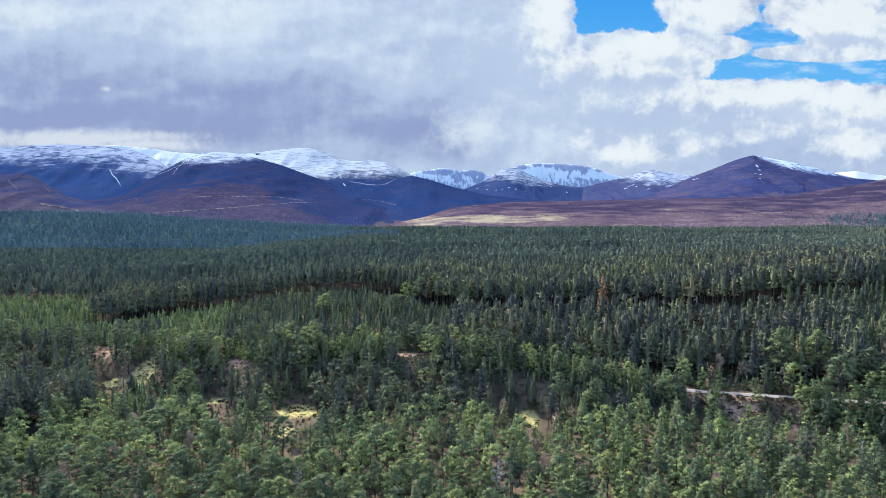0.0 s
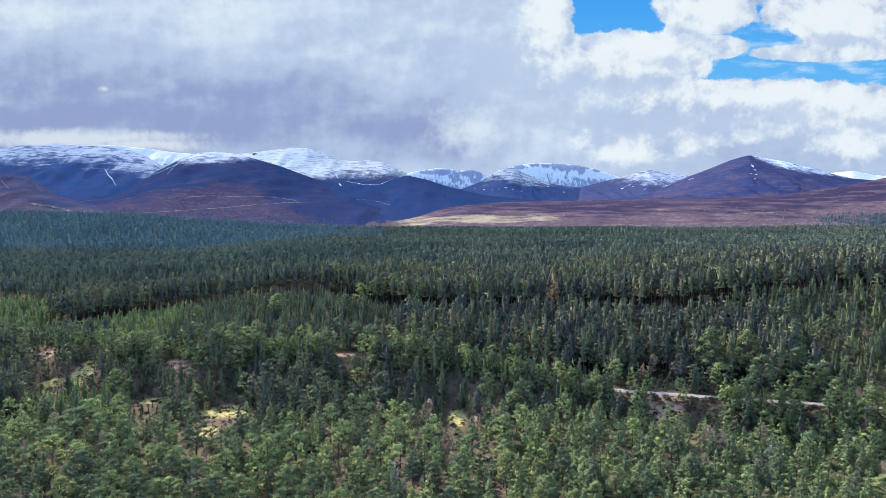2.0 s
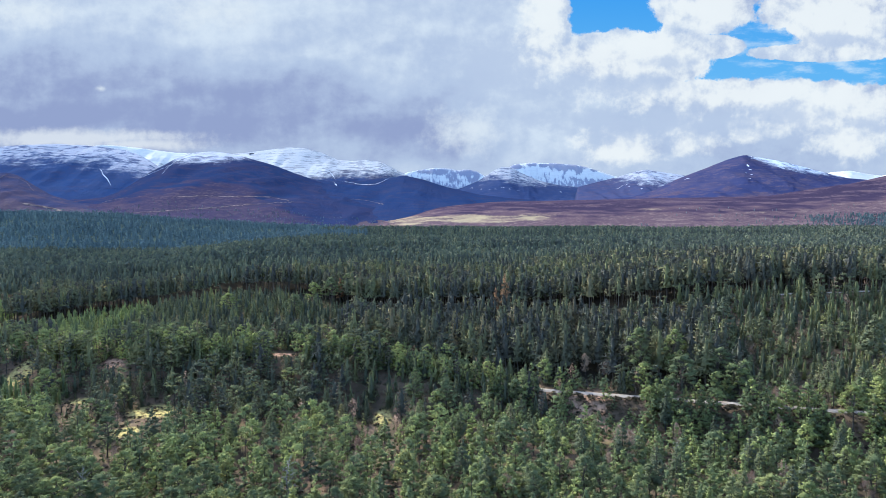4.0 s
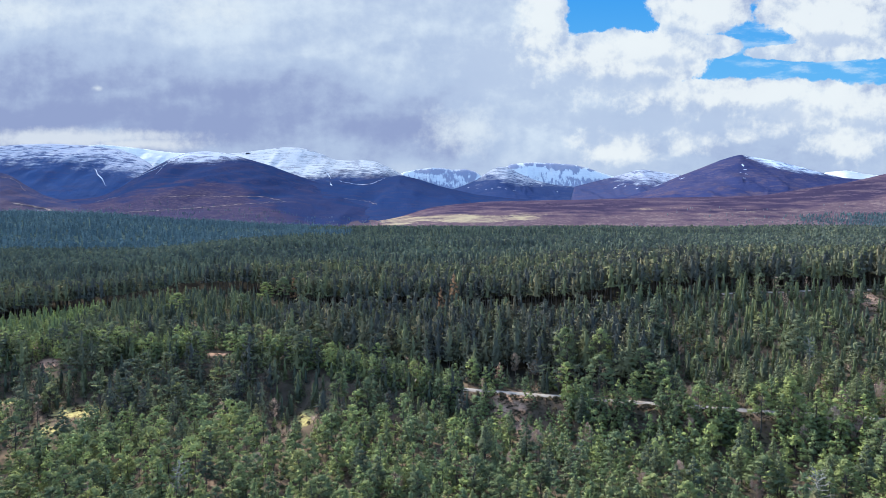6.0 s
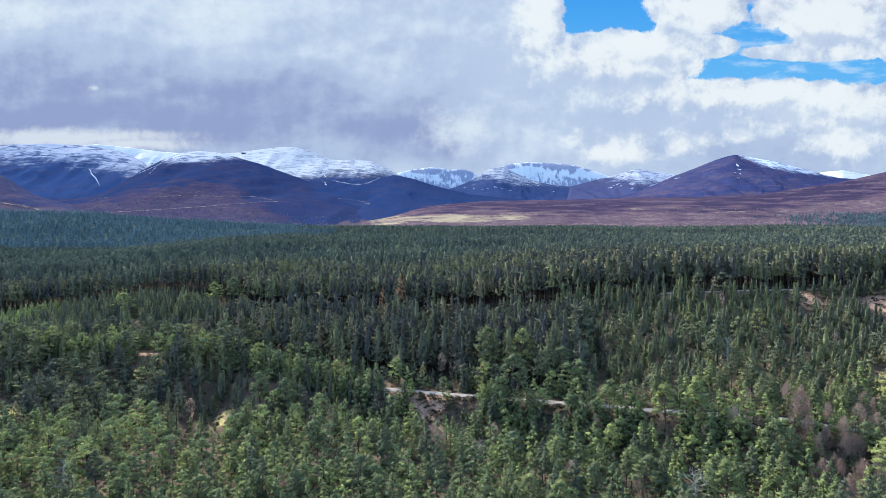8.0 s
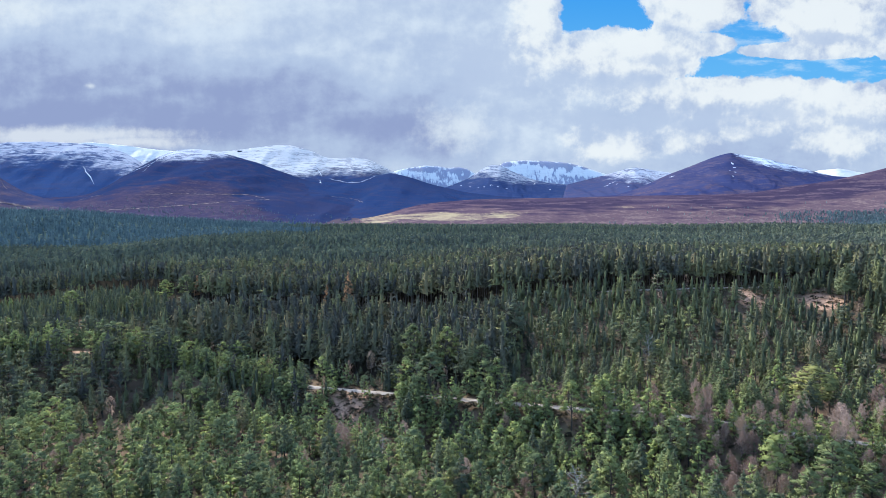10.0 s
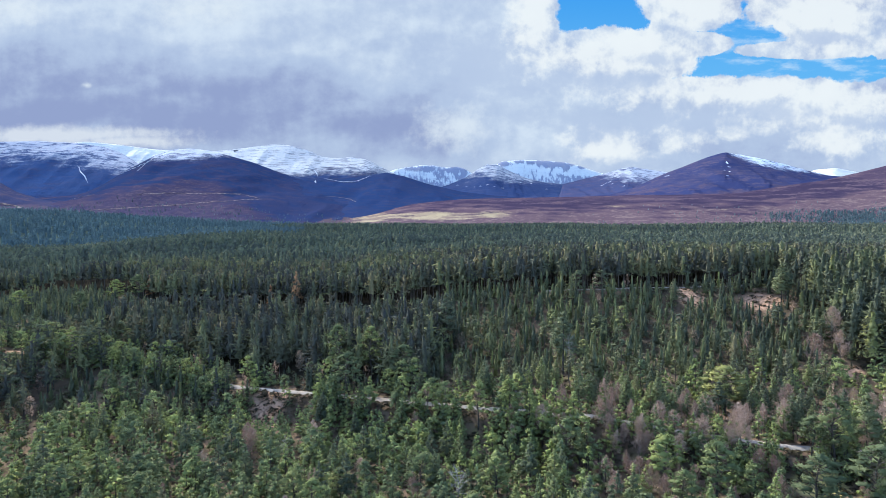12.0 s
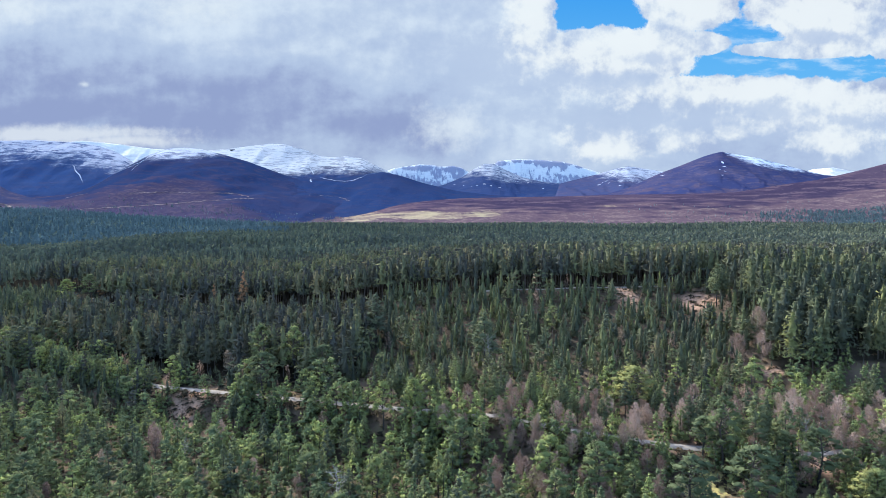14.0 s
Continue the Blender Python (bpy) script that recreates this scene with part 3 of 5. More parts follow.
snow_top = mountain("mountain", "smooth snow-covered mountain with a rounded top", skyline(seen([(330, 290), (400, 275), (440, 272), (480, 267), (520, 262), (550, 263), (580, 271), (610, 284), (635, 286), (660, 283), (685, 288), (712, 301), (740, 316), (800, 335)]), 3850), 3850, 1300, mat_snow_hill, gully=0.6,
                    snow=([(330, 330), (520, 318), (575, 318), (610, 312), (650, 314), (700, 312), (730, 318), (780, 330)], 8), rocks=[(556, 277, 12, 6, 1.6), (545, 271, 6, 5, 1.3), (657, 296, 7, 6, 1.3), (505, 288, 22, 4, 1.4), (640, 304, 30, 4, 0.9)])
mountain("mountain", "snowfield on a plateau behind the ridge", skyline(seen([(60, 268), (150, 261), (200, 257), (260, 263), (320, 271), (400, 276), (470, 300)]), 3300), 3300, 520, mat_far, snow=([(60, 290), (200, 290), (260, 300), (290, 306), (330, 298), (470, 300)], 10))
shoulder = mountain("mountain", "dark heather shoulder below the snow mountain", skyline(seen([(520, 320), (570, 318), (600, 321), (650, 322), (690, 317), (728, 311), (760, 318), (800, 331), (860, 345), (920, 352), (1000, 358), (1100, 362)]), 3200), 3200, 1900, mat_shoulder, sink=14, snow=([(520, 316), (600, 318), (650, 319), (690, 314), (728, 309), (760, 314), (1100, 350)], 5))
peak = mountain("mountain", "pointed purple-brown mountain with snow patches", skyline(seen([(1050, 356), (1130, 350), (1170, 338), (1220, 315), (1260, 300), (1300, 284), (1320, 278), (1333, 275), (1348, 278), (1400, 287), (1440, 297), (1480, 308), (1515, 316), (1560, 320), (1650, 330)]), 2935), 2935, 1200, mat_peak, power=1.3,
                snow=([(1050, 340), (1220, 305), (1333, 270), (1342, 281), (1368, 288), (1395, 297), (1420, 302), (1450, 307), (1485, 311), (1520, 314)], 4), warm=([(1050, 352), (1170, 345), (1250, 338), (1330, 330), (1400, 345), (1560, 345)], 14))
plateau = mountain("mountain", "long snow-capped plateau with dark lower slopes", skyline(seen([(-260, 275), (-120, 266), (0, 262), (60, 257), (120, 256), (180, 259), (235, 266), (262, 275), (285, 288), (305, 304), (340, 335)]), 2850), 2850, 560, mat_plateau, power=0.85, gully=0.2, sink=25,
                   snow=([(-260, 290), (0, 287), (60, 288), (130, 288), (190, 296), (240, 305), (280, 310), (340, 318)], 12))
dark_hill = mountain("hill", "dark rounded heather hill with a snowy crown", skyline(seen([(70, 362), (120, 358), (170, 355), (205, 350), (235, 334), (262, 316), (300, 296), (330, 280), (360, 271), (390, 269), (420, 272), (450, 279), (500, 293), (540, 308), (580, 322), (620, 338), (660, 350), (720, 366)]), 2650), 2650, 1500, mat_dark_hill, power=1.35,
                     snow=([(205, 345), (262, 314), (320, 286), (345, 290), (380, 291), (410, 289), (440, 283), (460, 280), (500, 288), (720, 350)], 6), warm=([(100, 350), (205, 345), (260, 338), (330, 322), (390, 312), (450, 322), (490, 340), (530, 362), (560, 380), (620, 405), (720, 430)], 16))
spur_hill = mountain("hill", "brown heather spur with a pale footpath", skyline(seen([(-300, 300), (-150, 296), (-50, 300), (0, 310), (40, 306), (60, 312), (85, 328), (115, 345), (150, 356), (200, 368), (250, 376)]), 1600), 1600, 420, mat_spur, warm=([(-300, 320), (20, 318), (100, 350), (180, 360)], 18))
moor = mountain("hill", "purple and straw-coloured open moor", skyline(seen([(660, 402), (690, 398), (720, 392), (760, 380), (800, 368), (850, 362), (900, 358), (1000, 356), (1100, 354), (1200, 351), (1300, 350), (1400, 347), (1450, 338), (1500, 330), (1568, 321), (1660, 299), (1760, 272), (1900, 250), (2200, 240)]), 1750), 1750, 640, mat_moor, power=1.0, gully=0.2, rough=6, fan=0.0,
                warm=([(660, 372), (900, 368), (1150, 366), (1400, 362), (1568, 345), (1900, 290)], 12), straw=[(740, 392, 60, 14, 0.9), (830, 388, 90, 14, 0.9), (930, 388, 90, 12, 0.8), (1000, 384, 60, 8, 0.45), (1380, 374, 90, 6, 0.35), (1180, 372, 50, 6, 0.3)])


# ---- tracks and snow beds that lie on the hillsides ----
def surface_of(ob):
    return BVHTree.FromPolygons([v.co for v in ob.data.vertices], [tuple(f.vertices) for f in ob.data.polygons])


def strip_on(hill, name, label, category, points, width, mat, lift=1.2, taper=False):
    """A strip laid on a hillside along a line, given as the hill's outline is."""
    tree_, eye = surface_of(hill), Vector((0, 0, EYE))
    px, py = np.array(points, float).T
    d = np.concatenate([[0], np.cumsum(np.hypot(np.diff(px), np.diff(py)))])
    n = max(8, int(d[-1] / 4))
    s = np.linspace(0, d[-1], n)
    r = np.random.default_rng(len(points) * 13 + int(px[0]))
    xs, ys = np.interp(s, d, px), np.interp(s, d, py) + r.normal(0, 0.35, n)
    verts = []
    hits = []
    for a, b in seen(list(zip(xs, ys))):
        place, normal, _, _ = tree_.ray_cast(eye, Vector((a, 1, b)).normalized())
        if place is not None:
            hits.append((place, normal if normal.z > 0 else -normal))
    if hits:
        mid_y = float(np.median([p.y for p, _ in hits]))
        hits = [h for h in hits if abs(h[0].y - mid_y) < 260]
    for i, (p, nv) in enumerate(hits):
        t = hits[min(i + 1, len(hits) - 1)][0] - hits[max(i - 1, 0)][0]
        side = nv.cross(t).normalized()
        f = i / max(1, len(hits) - 1)
        w = width * r.uniform(0.65, 1.25) * (math.sin(math.pi * min(1, max(0.05, f * 0.9 + 0.08))) if taper else 1)
        for k in (-0.5, 0.0, 0.5):
            q = p + side * (w * k)
            low, ln, _, _ = tree_.ray_cast(q + Vector((0, 0, 200)), Vector((0, 0, -1)))
            verts.append((low if low is not None else q) + Vector((0, 0, lift if k == 0 else lift * 0.5)))
    if len(hits) < 2:
        return None
    ob = new(name, mesh_from(name, np.array([tuple(v) for v in verts]), grid_faces(3, len(hits)), mat, True))
    return tagged(ob, label, category)


def plain(name, a, b, scale, rough=0.95):
    m, t = material(name)
    n = Net(t)
    f = n.noise(n.coords(), scale, 4.0, 0.65)
    n.surface(n.mix(n.ramp(f, 0.38, 0.62), a, b), rough, spec=0.0)
    return m


mat_straw = plain("straw_track", (0.050, 0.040, 0.052), (0.165, 0.135, 0.125), 0.05)
mat_bed = plain("old_snow", (0.24, 0.26, 0.33), (0.42, 0.44, 0.49), 0.06)
PALE, BEDS = "pale worn track across the heather", "snow lying in a gully of the hillside"
for hill, line, w in ((spur_hill, [(30, 336), (24, 328), (14, 321), (26, 316), (40, 309)], 1.4), (spur_hill, [(40, 316), (60, 317), (74, 325), (88, 340)], 1.2), (spur_hill, [(8, 356), (16, 348), (24, 344)], 1.4),
                      (spur_hill, [(70, 361), (90, 364), (110, 367), (128, 371), (140, 375)], 7), (dark_hill, [(262, 378), (330, 374), (400, 369), (470, 363), (530, 359), (545, 359)], 5), (dark_hill, [(330, 350), (380, 348), (430, 349)], 3),
                      (dark_hill, [(430, 349), (480, 349), (505, 350), (520, 353), (536, 356)], 5), (dark_hill, [(205, 360), (225, 354), (250, 350)], 3), (shoulder, [(575, 362), (600, 357), (628, 352)], 4), (shoulder, [(640, 353), (670, 356), (700, 363)], 3)):
    strip_on(hill, "hill_track", PALE, "track", line, w, mat_straw)
strip_on(shoulder, "snow_bed", BEDS, "snow", [(610, 320), (628, 323), (650, 327), (668, 328.5), (680, 327), (692, 321), (702, 317)], 6, mat_bed, taper=True)
strip_on(shoulder, "snow_bed", BEDS, "snow", [(594, 313), (602, 320), (612, 330)], 7, mat_bed, taper=True)
strip_on(dark_hill, "snow_bed", BEDS, "snow", [(336, 281), (325, 288), (314, 298), (305, 310)], 2.5, mat_bed, taper=True)
strip_on(dark_hill, "snow_bed", BEDS, "snow", [(352, 277), (332, 285), (312, 296), (292, 305), (262, 317)], 5, mat_bed, taper=True)
strip_on(plateau, "snow_bed", BEDS, "snow", [(193, 301), (197, 305), (199, 312), (206, 316), (209, 322), (214, 331)], 4, mat_bed, lift=3, taper=True)
for px, py, w in ((828, 333, 4), (845, 334, 6), (862, 336, 4), (878, 337, 4), (888, 336, 5), (901, 333, 8), (913, 336, 4), (928, 339, 6), (956, 329, 12), (975, 331, 4), (1003, 341, 5)):
    strip_on(pyramid, "snow_bed", BEDS, "snow", [(px - w * 0.35, py), (px, py - 0.6), (px + w * 0.35, py + 0.2)], 4, mat_bed, taper=True)
for px, py, w in ((1107, 334, 9), (1113, 330, 5), (1120, 328, 6), (1126, 331, 4), (1148, 335, 5), (1160, 322, 10), (1180, 318, 14)):
    strip_on(mid_hill, "snow_bed", BEDS, "snow", [(px - w * 0.4, py + 0.5), (px, py), (px + w * 0.4, py - 0.8)], 7, mat_bed, taper=True)
strip_on(snow_top, "snow_bed", BEDS, "snow", [(592, 300), (598, 307), (606, 318)], 6, mat_bed, taper=True)
for line, w in (([(1338, 292), (1340, 295), (1342, 297)], 9), ([(1341, 301), (1345, 302), (1348, 302)], 7), ([(1335, 307), (1339, 308)], 5), ([(1344, 309), (1349, 310)], 5), ([(1343, 316), (1346, 317)], 5), ([(1226, 318), (1236, 316)], 10)):
    strip_on(peak, "snow_bed", "old snow patch on the brown slope", "snow", line, w, mat_bed, taper=True)


def box(bm, lo, hi):
    """A block between two corners, its edges slightly worn."""
    vs = bmesh.ops.create_cube(bm, size=1.0)["verts"]
    for v in vs:
        v.co = Vector([(a + b) / 2 + c * (b - a) for a, b, c in zip(lo, hi, v.co)])


def station():
    """A long low building on the ridge, with a shallow roof and a smaller wing."""
    hit = surface_of(snow_top).ray_cast(Vector((0, 0, EYE)), Vector((*[seen([(457, 273.6)])[0][0]], 1, seen([(457, 273.6)])[0][1])).normalized())[0]
    ob = new("hill_station")
    ob.location, ob.scale = hit, (0.8, 0.8, 0.6)
    dark = plain("dark_timber", (0.020, 0.024, 0.040), (0.035, 0.036, 0.052), 0.4)
    for name, lo, hi in (("wall", (-17, -7, -6), (15, 7, 5.5)), ("roof", (-18.5, -8, 5.5), (16.5, 8, 8)), ("wing", (15.05, -5, -6), (24, 5, 3.5)), ("mast", (-14, -0.4, 8), (-13.2, 0.4, 14))):
        bm = bmesh.new()
        box(bm, lo, hi)
        if name == "roof":
            for v in bm.verts:
                v.co.y *= 0.35 if v.co.z > 7 else 1
        bmesh.ops.bevel(bm, geom=list(bm.edges), offset=0.25, segments=1)
        me = bpy.data.meshes.new(name)
        bm.to_mesh(me)
        bm.free()
        me.materials.append(dark)
        new(name, me).parent = ob
    return tagged(ob, "long low dark building on the snowy ridge", "building")


station()


# ---- tree meshes ----
def tuft_mesh(centres, outward, size, rng, up=0.35, width=0.26, order=0.9):
    """One small pointed spray of needles at each centre, lying roughly along the crown's surface."""
    k = len(centres)
    n = outward * order + np.array([0, 0, 0.8 * order]) + rng.normal(0, 0.6, (k, 3))
    n /= np.linalg.norm(n, axis=1)[:, None]
    a = outward * 0.8 + rng.normal(0, 0.6, (k, 3)) + np.array([0, 0, up])
    a -= n * (a * n).sum(1)[:, None]
    a /= np.linalg.norm(a, axis=1)[:, None] + 1e-9
    b = np.cross(n, a)
    s = (size * rng.uniform(0.6, 1.35, k))[:, None]
    width = np.broadcast_to(np.asarray(width, float), (k,))[:, None]
    v = np.stack([centres + a * s * 0.75, centres - a * s * 0.45 + b * s * width, centres - a * s * 0.45 - b * s * width], 1).reshape(-1, 3)
    return v, np.arange(3 * k).reshape(-1, 3), np.where((n * outward).sum(1)[:, None] < 0, -n, n)


def unit(v):
    return v / (np.linalg.norm(v, axis=1)[:, None] + 1e-9)


def lump(radii, heights, sides, rng, rough=0.18):
    """The dense inside of a crown: an uneven closed form round the stem."""
    rings = []
    for i, (r, z) in enumerate(zip(radii, heights)):
        an = np.arange(sides) * 2 * np.pi / sides + i * 0.45
        rr = r * rng.uniform(1 - rough, 1 + rough, sides)
        rings.append(np.stack([np.cos(an) * rr, np.sin(an) * rr, z + r * rng.uniform(-0.15, 0.15, sides)], 1))
    v = np.concatenate(rings + [[[0, 0, heights[0] - 0.2 * radii[0]], [0, 0, heights[-1] + radii[-1] * 1.4]]])
    f, n = [], len(radii)
    for i in range(n - 1):
        for j in range(sides):
            a, b = i * sides + j, i * sides + (j + 1) % sides
            f += [(a, b, b + sides), (a, b + sides, a + sides)]
    for j in range(sides):
        f += [((j + 1) % sides, j, n * sides), ((n - 1) * sides + j, (n - 1) * sides + (j + 1) % sides, n * sides + 1)]
    return v, np.array(f)


KNOT = np.array([(0, 1, 4), (1, 2, 4), (2, 3, 4), (3, 0, 4), (1, 0, 5), (2, 1, 5), (3, 2, 5), (0, 3, 5)])


def bough_crown(h, w, low, k, size, rng, shape="cone", boughs=18, width=0.24, wood=0.62):
    """A crown of boughs: bunches of needle sprays at the branch ends, thicker inside, gaps between.
    Gives vertices, faces, the material slot of each face, the normals and the bunches."""
    cs = []
    for i in range(boughs):
        f = ((i + 0.5) / boughs) ** (1.0 if shape == "round" else 1.12)
        if shape == "round":        # spreading old pine
            ring, z, q = w * 0.5 * math.sqrt(max(0.05, 1 - (2 * f - 0.72) ** 2 * 0.70)) * rng.uniform(0.45, 0.92), 0.12 + 0.78 * f, w * rng.uniform(0.13, 0.21)
        else:                       # young or close-grown pine, rounded cone
            body = (1 - f ** 1.25) ** (1.0 if shape == "cone" else 0.78)
            ring, z, q = w * 0.5 * body * rng.uniform(0.48, 0.86) * min(1, 0.72 + f), 0.04 + 0.86 * f, w * (0.075 + 0.125 * body) * rng.uniform(0.8, 1.2) * (22 / boughs) ** 0.3
        an = i * 2.4 + rng.uniform(-0.6, 0.6)
        cs.append((ring * math.cos(an), ring * math.sin(an), low + (h - low) * z, q))
    cs.append((0, 0, h - w * 0.13, w * (0.2 if shape == "round" else 0.10)))
    cs = np.array(cs)
    share = cs[:, 3] ** 1.6
    pick = rng.choice(len(cs), k, p=share / share.sum())
    d = rng.normal(0, 1, (k, 3))
    d /= np.linalg.norm(d, axis=1)[:, None]
    d[:, 2] = np.where(d[:, 2] < 0, d[:, 2] * 0.5, d[:, 2])
    q = cs[pick, 3] * rng.uniform(0.35, 1.15, k) ** 0.6
    flat = 0.66 if shape == "round" else 0.95
    c = cs[pick, :3] + d * q[:, None] * np.array([1, 1, flat])
    if shape != "round":            # the leader
        tip = rng.integers(0, k, max(2, k // 60))
        c[tip] = np.stack([rng.normal(0, 0.06, len(tip)), rng.normal(0, 0.06, len(tip)), h - rng.uniform(0, 0.08, len(tip)) * h], 1)
    v, f, blade = tuft_mesh(c, d, size, rng, 0.75, width)
    round_ = unit(c * np.array([1, 1, 0]) / (0.5 * w) + np.array([0, 0, 0.35]))
    bends = [np.repeat(unit(0.42 * d + 0.75 * round_ + 0.12 * blade), 3, 0)]
    pieces, slots = [(v, f)], [np.zeros(len(f), np.int32)]
    for x, y, z, q in cs:
        v = np.array([(1, 0, 0), (0, 1, 0), (-1, 0, 0), (0, -1, 0), (0, 0, 0.8 * flat), (0, 0, -0.6 * flat)]) * q * wood * rng.uniform(0.75, 1.25, (6, 1))
        a, b = math.cos(q * 40), math.sin(q * 40)
        v = np.stack([v[:, 0] * a - v[:, 1] * b, v[:, 0] * b + v[:, 1] * a, v[:, 2]], 1)
        pieces.append((v + np.array([x, y, z]), KNOT))
        slots.append(np.zeros(8, np.int32))
        bends.append(unit(unit(v) + np.array([x, y, 0]) / (0.5 * w) + rng.normal(0, 0.35, v.shape)))
    return *joined(pieces), np.concatenate(slots), np.concatenate(bends), cs


def spire_crown(h, w, low, k, size, rng, power=0.55, width=0.3):
    """A light form for conifers far off: sprays round a closed uneven cone."""
    f = 1 - np.sqrt(rng.uniform(0.0, 1.0, k))
    ang = rng.uniform(0, 2 * np.pi, k)
    r = w * 0.5 * np.clip(1 - f, 0.02, 1) ** power * rng.uniform(0.7, 1.15, k)
    out = np.stack([np.cos(ang), np.sin(ang), 0 * ang], 1)
    c = out * r[:, None]
    c[:, 2] = low + (h - low) * f
    fs = np.array([0.05, 0.6])
    v, fa, blade = tuft_mesh(c, out, size, rng, 0.7, width)
    inside = lump(w * 0.5 * (1 - fs) ** power * 0.85, low + (h - low) * fs, 4, rng, 0.3)
    bends = [np.repeat(unit(out + np.array([0, 0, 0.5]) + 0.4 * blade), 3, 0), unit(inside[0] * np.array([1, 1, 0]) + np.array([0, 0, 0.12 * w]))]
    return *joined([(v, fa), inside]), np.concatenate(bends)


def tier_crown(h, w, low, k, size, rng, tiers=4, power=0.8, sides=4):
    """A close crown in whorls, one skirt of boughs over the other, with needle sprays along their rims."""
    radii, heights = [], []
    for i in range(tiers):
        f = i / tiers
        r = w * 0.5 * (1 - f ** 1.2) ** power * rng.uniform(0.85, 1.12)
        radii += [r, r * 0.62]
        heights += [low + (h - low) * (f + rng.uniform(-0.02, 0.02)), low + (h - low) * (f + 0.68 / tiers)]
    radii[0] *= 0.85
    body, faces = lump(0.40 * np.array(radii), np.array(heights), sides, rng, 0.35)
    body[-1, 2] = h * 0.93
    f = 1 - np.sqrt(rng.uniform(0.0, 1.0, k))
    f = np.clip((np.floor(f * tiers) + rng.uniform(-0.1, 0.6, k)) / tiers, 0, 0.97)
    ang = rng.uniform(0, 2 * np.pi, k)
    out = np.stack([np.cos(ang), np.sin(ang), 0 * ang], 1)
    c = out * (w * 0.5 * (1 - f ** 1.2) ** power * rng.uniform(0.32, 1.2, k))[:, None]
    c[:, 2] = low + (h - low) * f
    tip = slice(0, max(2, k // 18))
    c[tip] = np.array([0, 0, h * 0.95])
    v, fa, blade = tuft_mesh(c, out, size, rng, 0.45, 0.22)
    up = np.array([[0.0, 0.0, 1.0]])
    bends = [np.repeat(unit(out + up * (1.1 * c[:, 2:] / h - 0.2) + 0.25 * blade), 3, 0), unit(unit(body * np.array([1, 1, 0]) + 1e-6) + up * (0.7 * body[:, 2:] / h - 0.3) + rng.normal(0, 0.3, body.shape))]
    return *joined([(v, fa), (body, faces)]), np.concatenate(bends)


def rod(a, b, ra, rb, sides=6):
    a, b = np.array(a, float), np.array(b, float)
    d = (b - a) / (np.linalg.norm(b - a) + 1e-9)
    u = np.cross(d, [0.31, 0.77, 0.55])
    u /= np.linalg.norm(u)
    w = np.cross(d, u)
    an = np.arange(sides) * 2 * np.pi / sides
    ring = np.cos(an)[:, None] * u + np.sin(an)[:, None] * w
    v = np.concatenate([a + ring * ra, b + ring * rb])
    i = np.arange(sides)
    j = (i + 1) % sides
    f = np.concatenate([np.stack([i, j, j + sides], 1), np.stack([i, j + sides, i + sides], 1)])
    return v, f


def joined(pieces):
    vs, fs, at = [], [], 0
    for v, f in pieces:
        vs.append(v)
        fs.append(np.asarray(f) + at)
        at += len(v)
    return np.concatenate(vs), np.concatenate(fs)


def trunk_pieces(h, r, rng, limbs=(), bend=0.25):
    """A tapered stem, slightly bent, with limbs out to the given points."""
    n = 5
    pts = [np.array([bend * math.sin(i * 1.7) * i / n, bend * math.cos(i * 1.3) * i / n - bend * i / n, h * i / n - (0.5 if i == 0 else 0)]) for i in range(n + 1)]
    out = [rod(pts[i], pts[i + 1], r * (1 - 0.85 * i / n), r * (1 - 0.85 * (i + 1) / n)) for i in range(n)]
    for x, y, z, *_ in limbs:
        base = max(0.25 * h, z - 0.30 * math.hypot(x, y) - 0.06 * h)
        f = base / h * n
        i = min(n - 1, int(f))
        p = pts[i] + (pts[i + 1] - pts[i]) * (f - i)
        out.append(rod(p, (x, y, z), r * 0.34, r * 0.10, 4))
    return out


def twig_crown(h, w, low, k, rng):
    """A leafless crown: very thin upright twigs in an egg shape."""
    # a few sprays of twigs round the limbs, uneven in reach
    sprays = 14
    sf, sa, sr = rng.uniform(0.05, 1, sprays), rng.uniform(0, 2 * np.pi, sprays), rng.uniform(0.35, 1.0, sprays)
    pick = rng.integers(0, sprays, k)
    f = np.clip(sf[pick] + rng.normal(0, 0.11, k), 0, 1)
    z = low + (h - low) * f
    rad = w * 0.5 * np.sqrt(np.clip(1 - (2 * f - 0.8) ** 2 / 1.5, 0.04, 1)) * sr[pick] * np.sqrt(rng.uniform(0.02, 1, k))
    an = sa[pick] + rng.normal(0, 0.55, k)
    out = np.stack([np.cos(an), np.sin(an), 0 * an], 1)
    c = out * rad[:, None] + np.array([0, 0, 1]) * z[:, None]
    a = out * 0.6 + rng.normal(0, 0.4, (k, 3)) + np.array([0, 0, 0.9])
    a /= np.linalg.norm(a, axis=1)[:, None]
    b = np.cross(a, rng.normal(0, 1, (k, 3)))
    b /= np.linalg.norm(b, axis=1)[:, None]
    s = rng.uniform(0.5, 1.3, k)[:, None]
    v = np.stack([c + a * s * 0.7, c - a * s * 0.3 + b * 0.055, c - a * s * 0.3 - b * 0.055], 1).reshape(-1, 3)
    return v, np.arange(3 * k).reshape(-1, 3)


def tree(name, label, category, trunk_mesh, crown_mesh, group, at=(0, 0, 0)):
    """A tree as a thing: an empty at its foot with a trunk and a crown."""
    ob = new(name)
    ob.empty_display_size = 0.5
    ob.location = at
    stem = new("trunk", trunk_mesh)
    stem.parent = ob
    if isinstance(crown_mesh, list):
        for arm in crown_mesh:
            new("branch", arm).parent = stem
    else:
        new("crown", crown_mesh).parent = ob
    return tagged(ob, label, category, group)


UNIT = 10.0   # the height of each pattern tree in metres


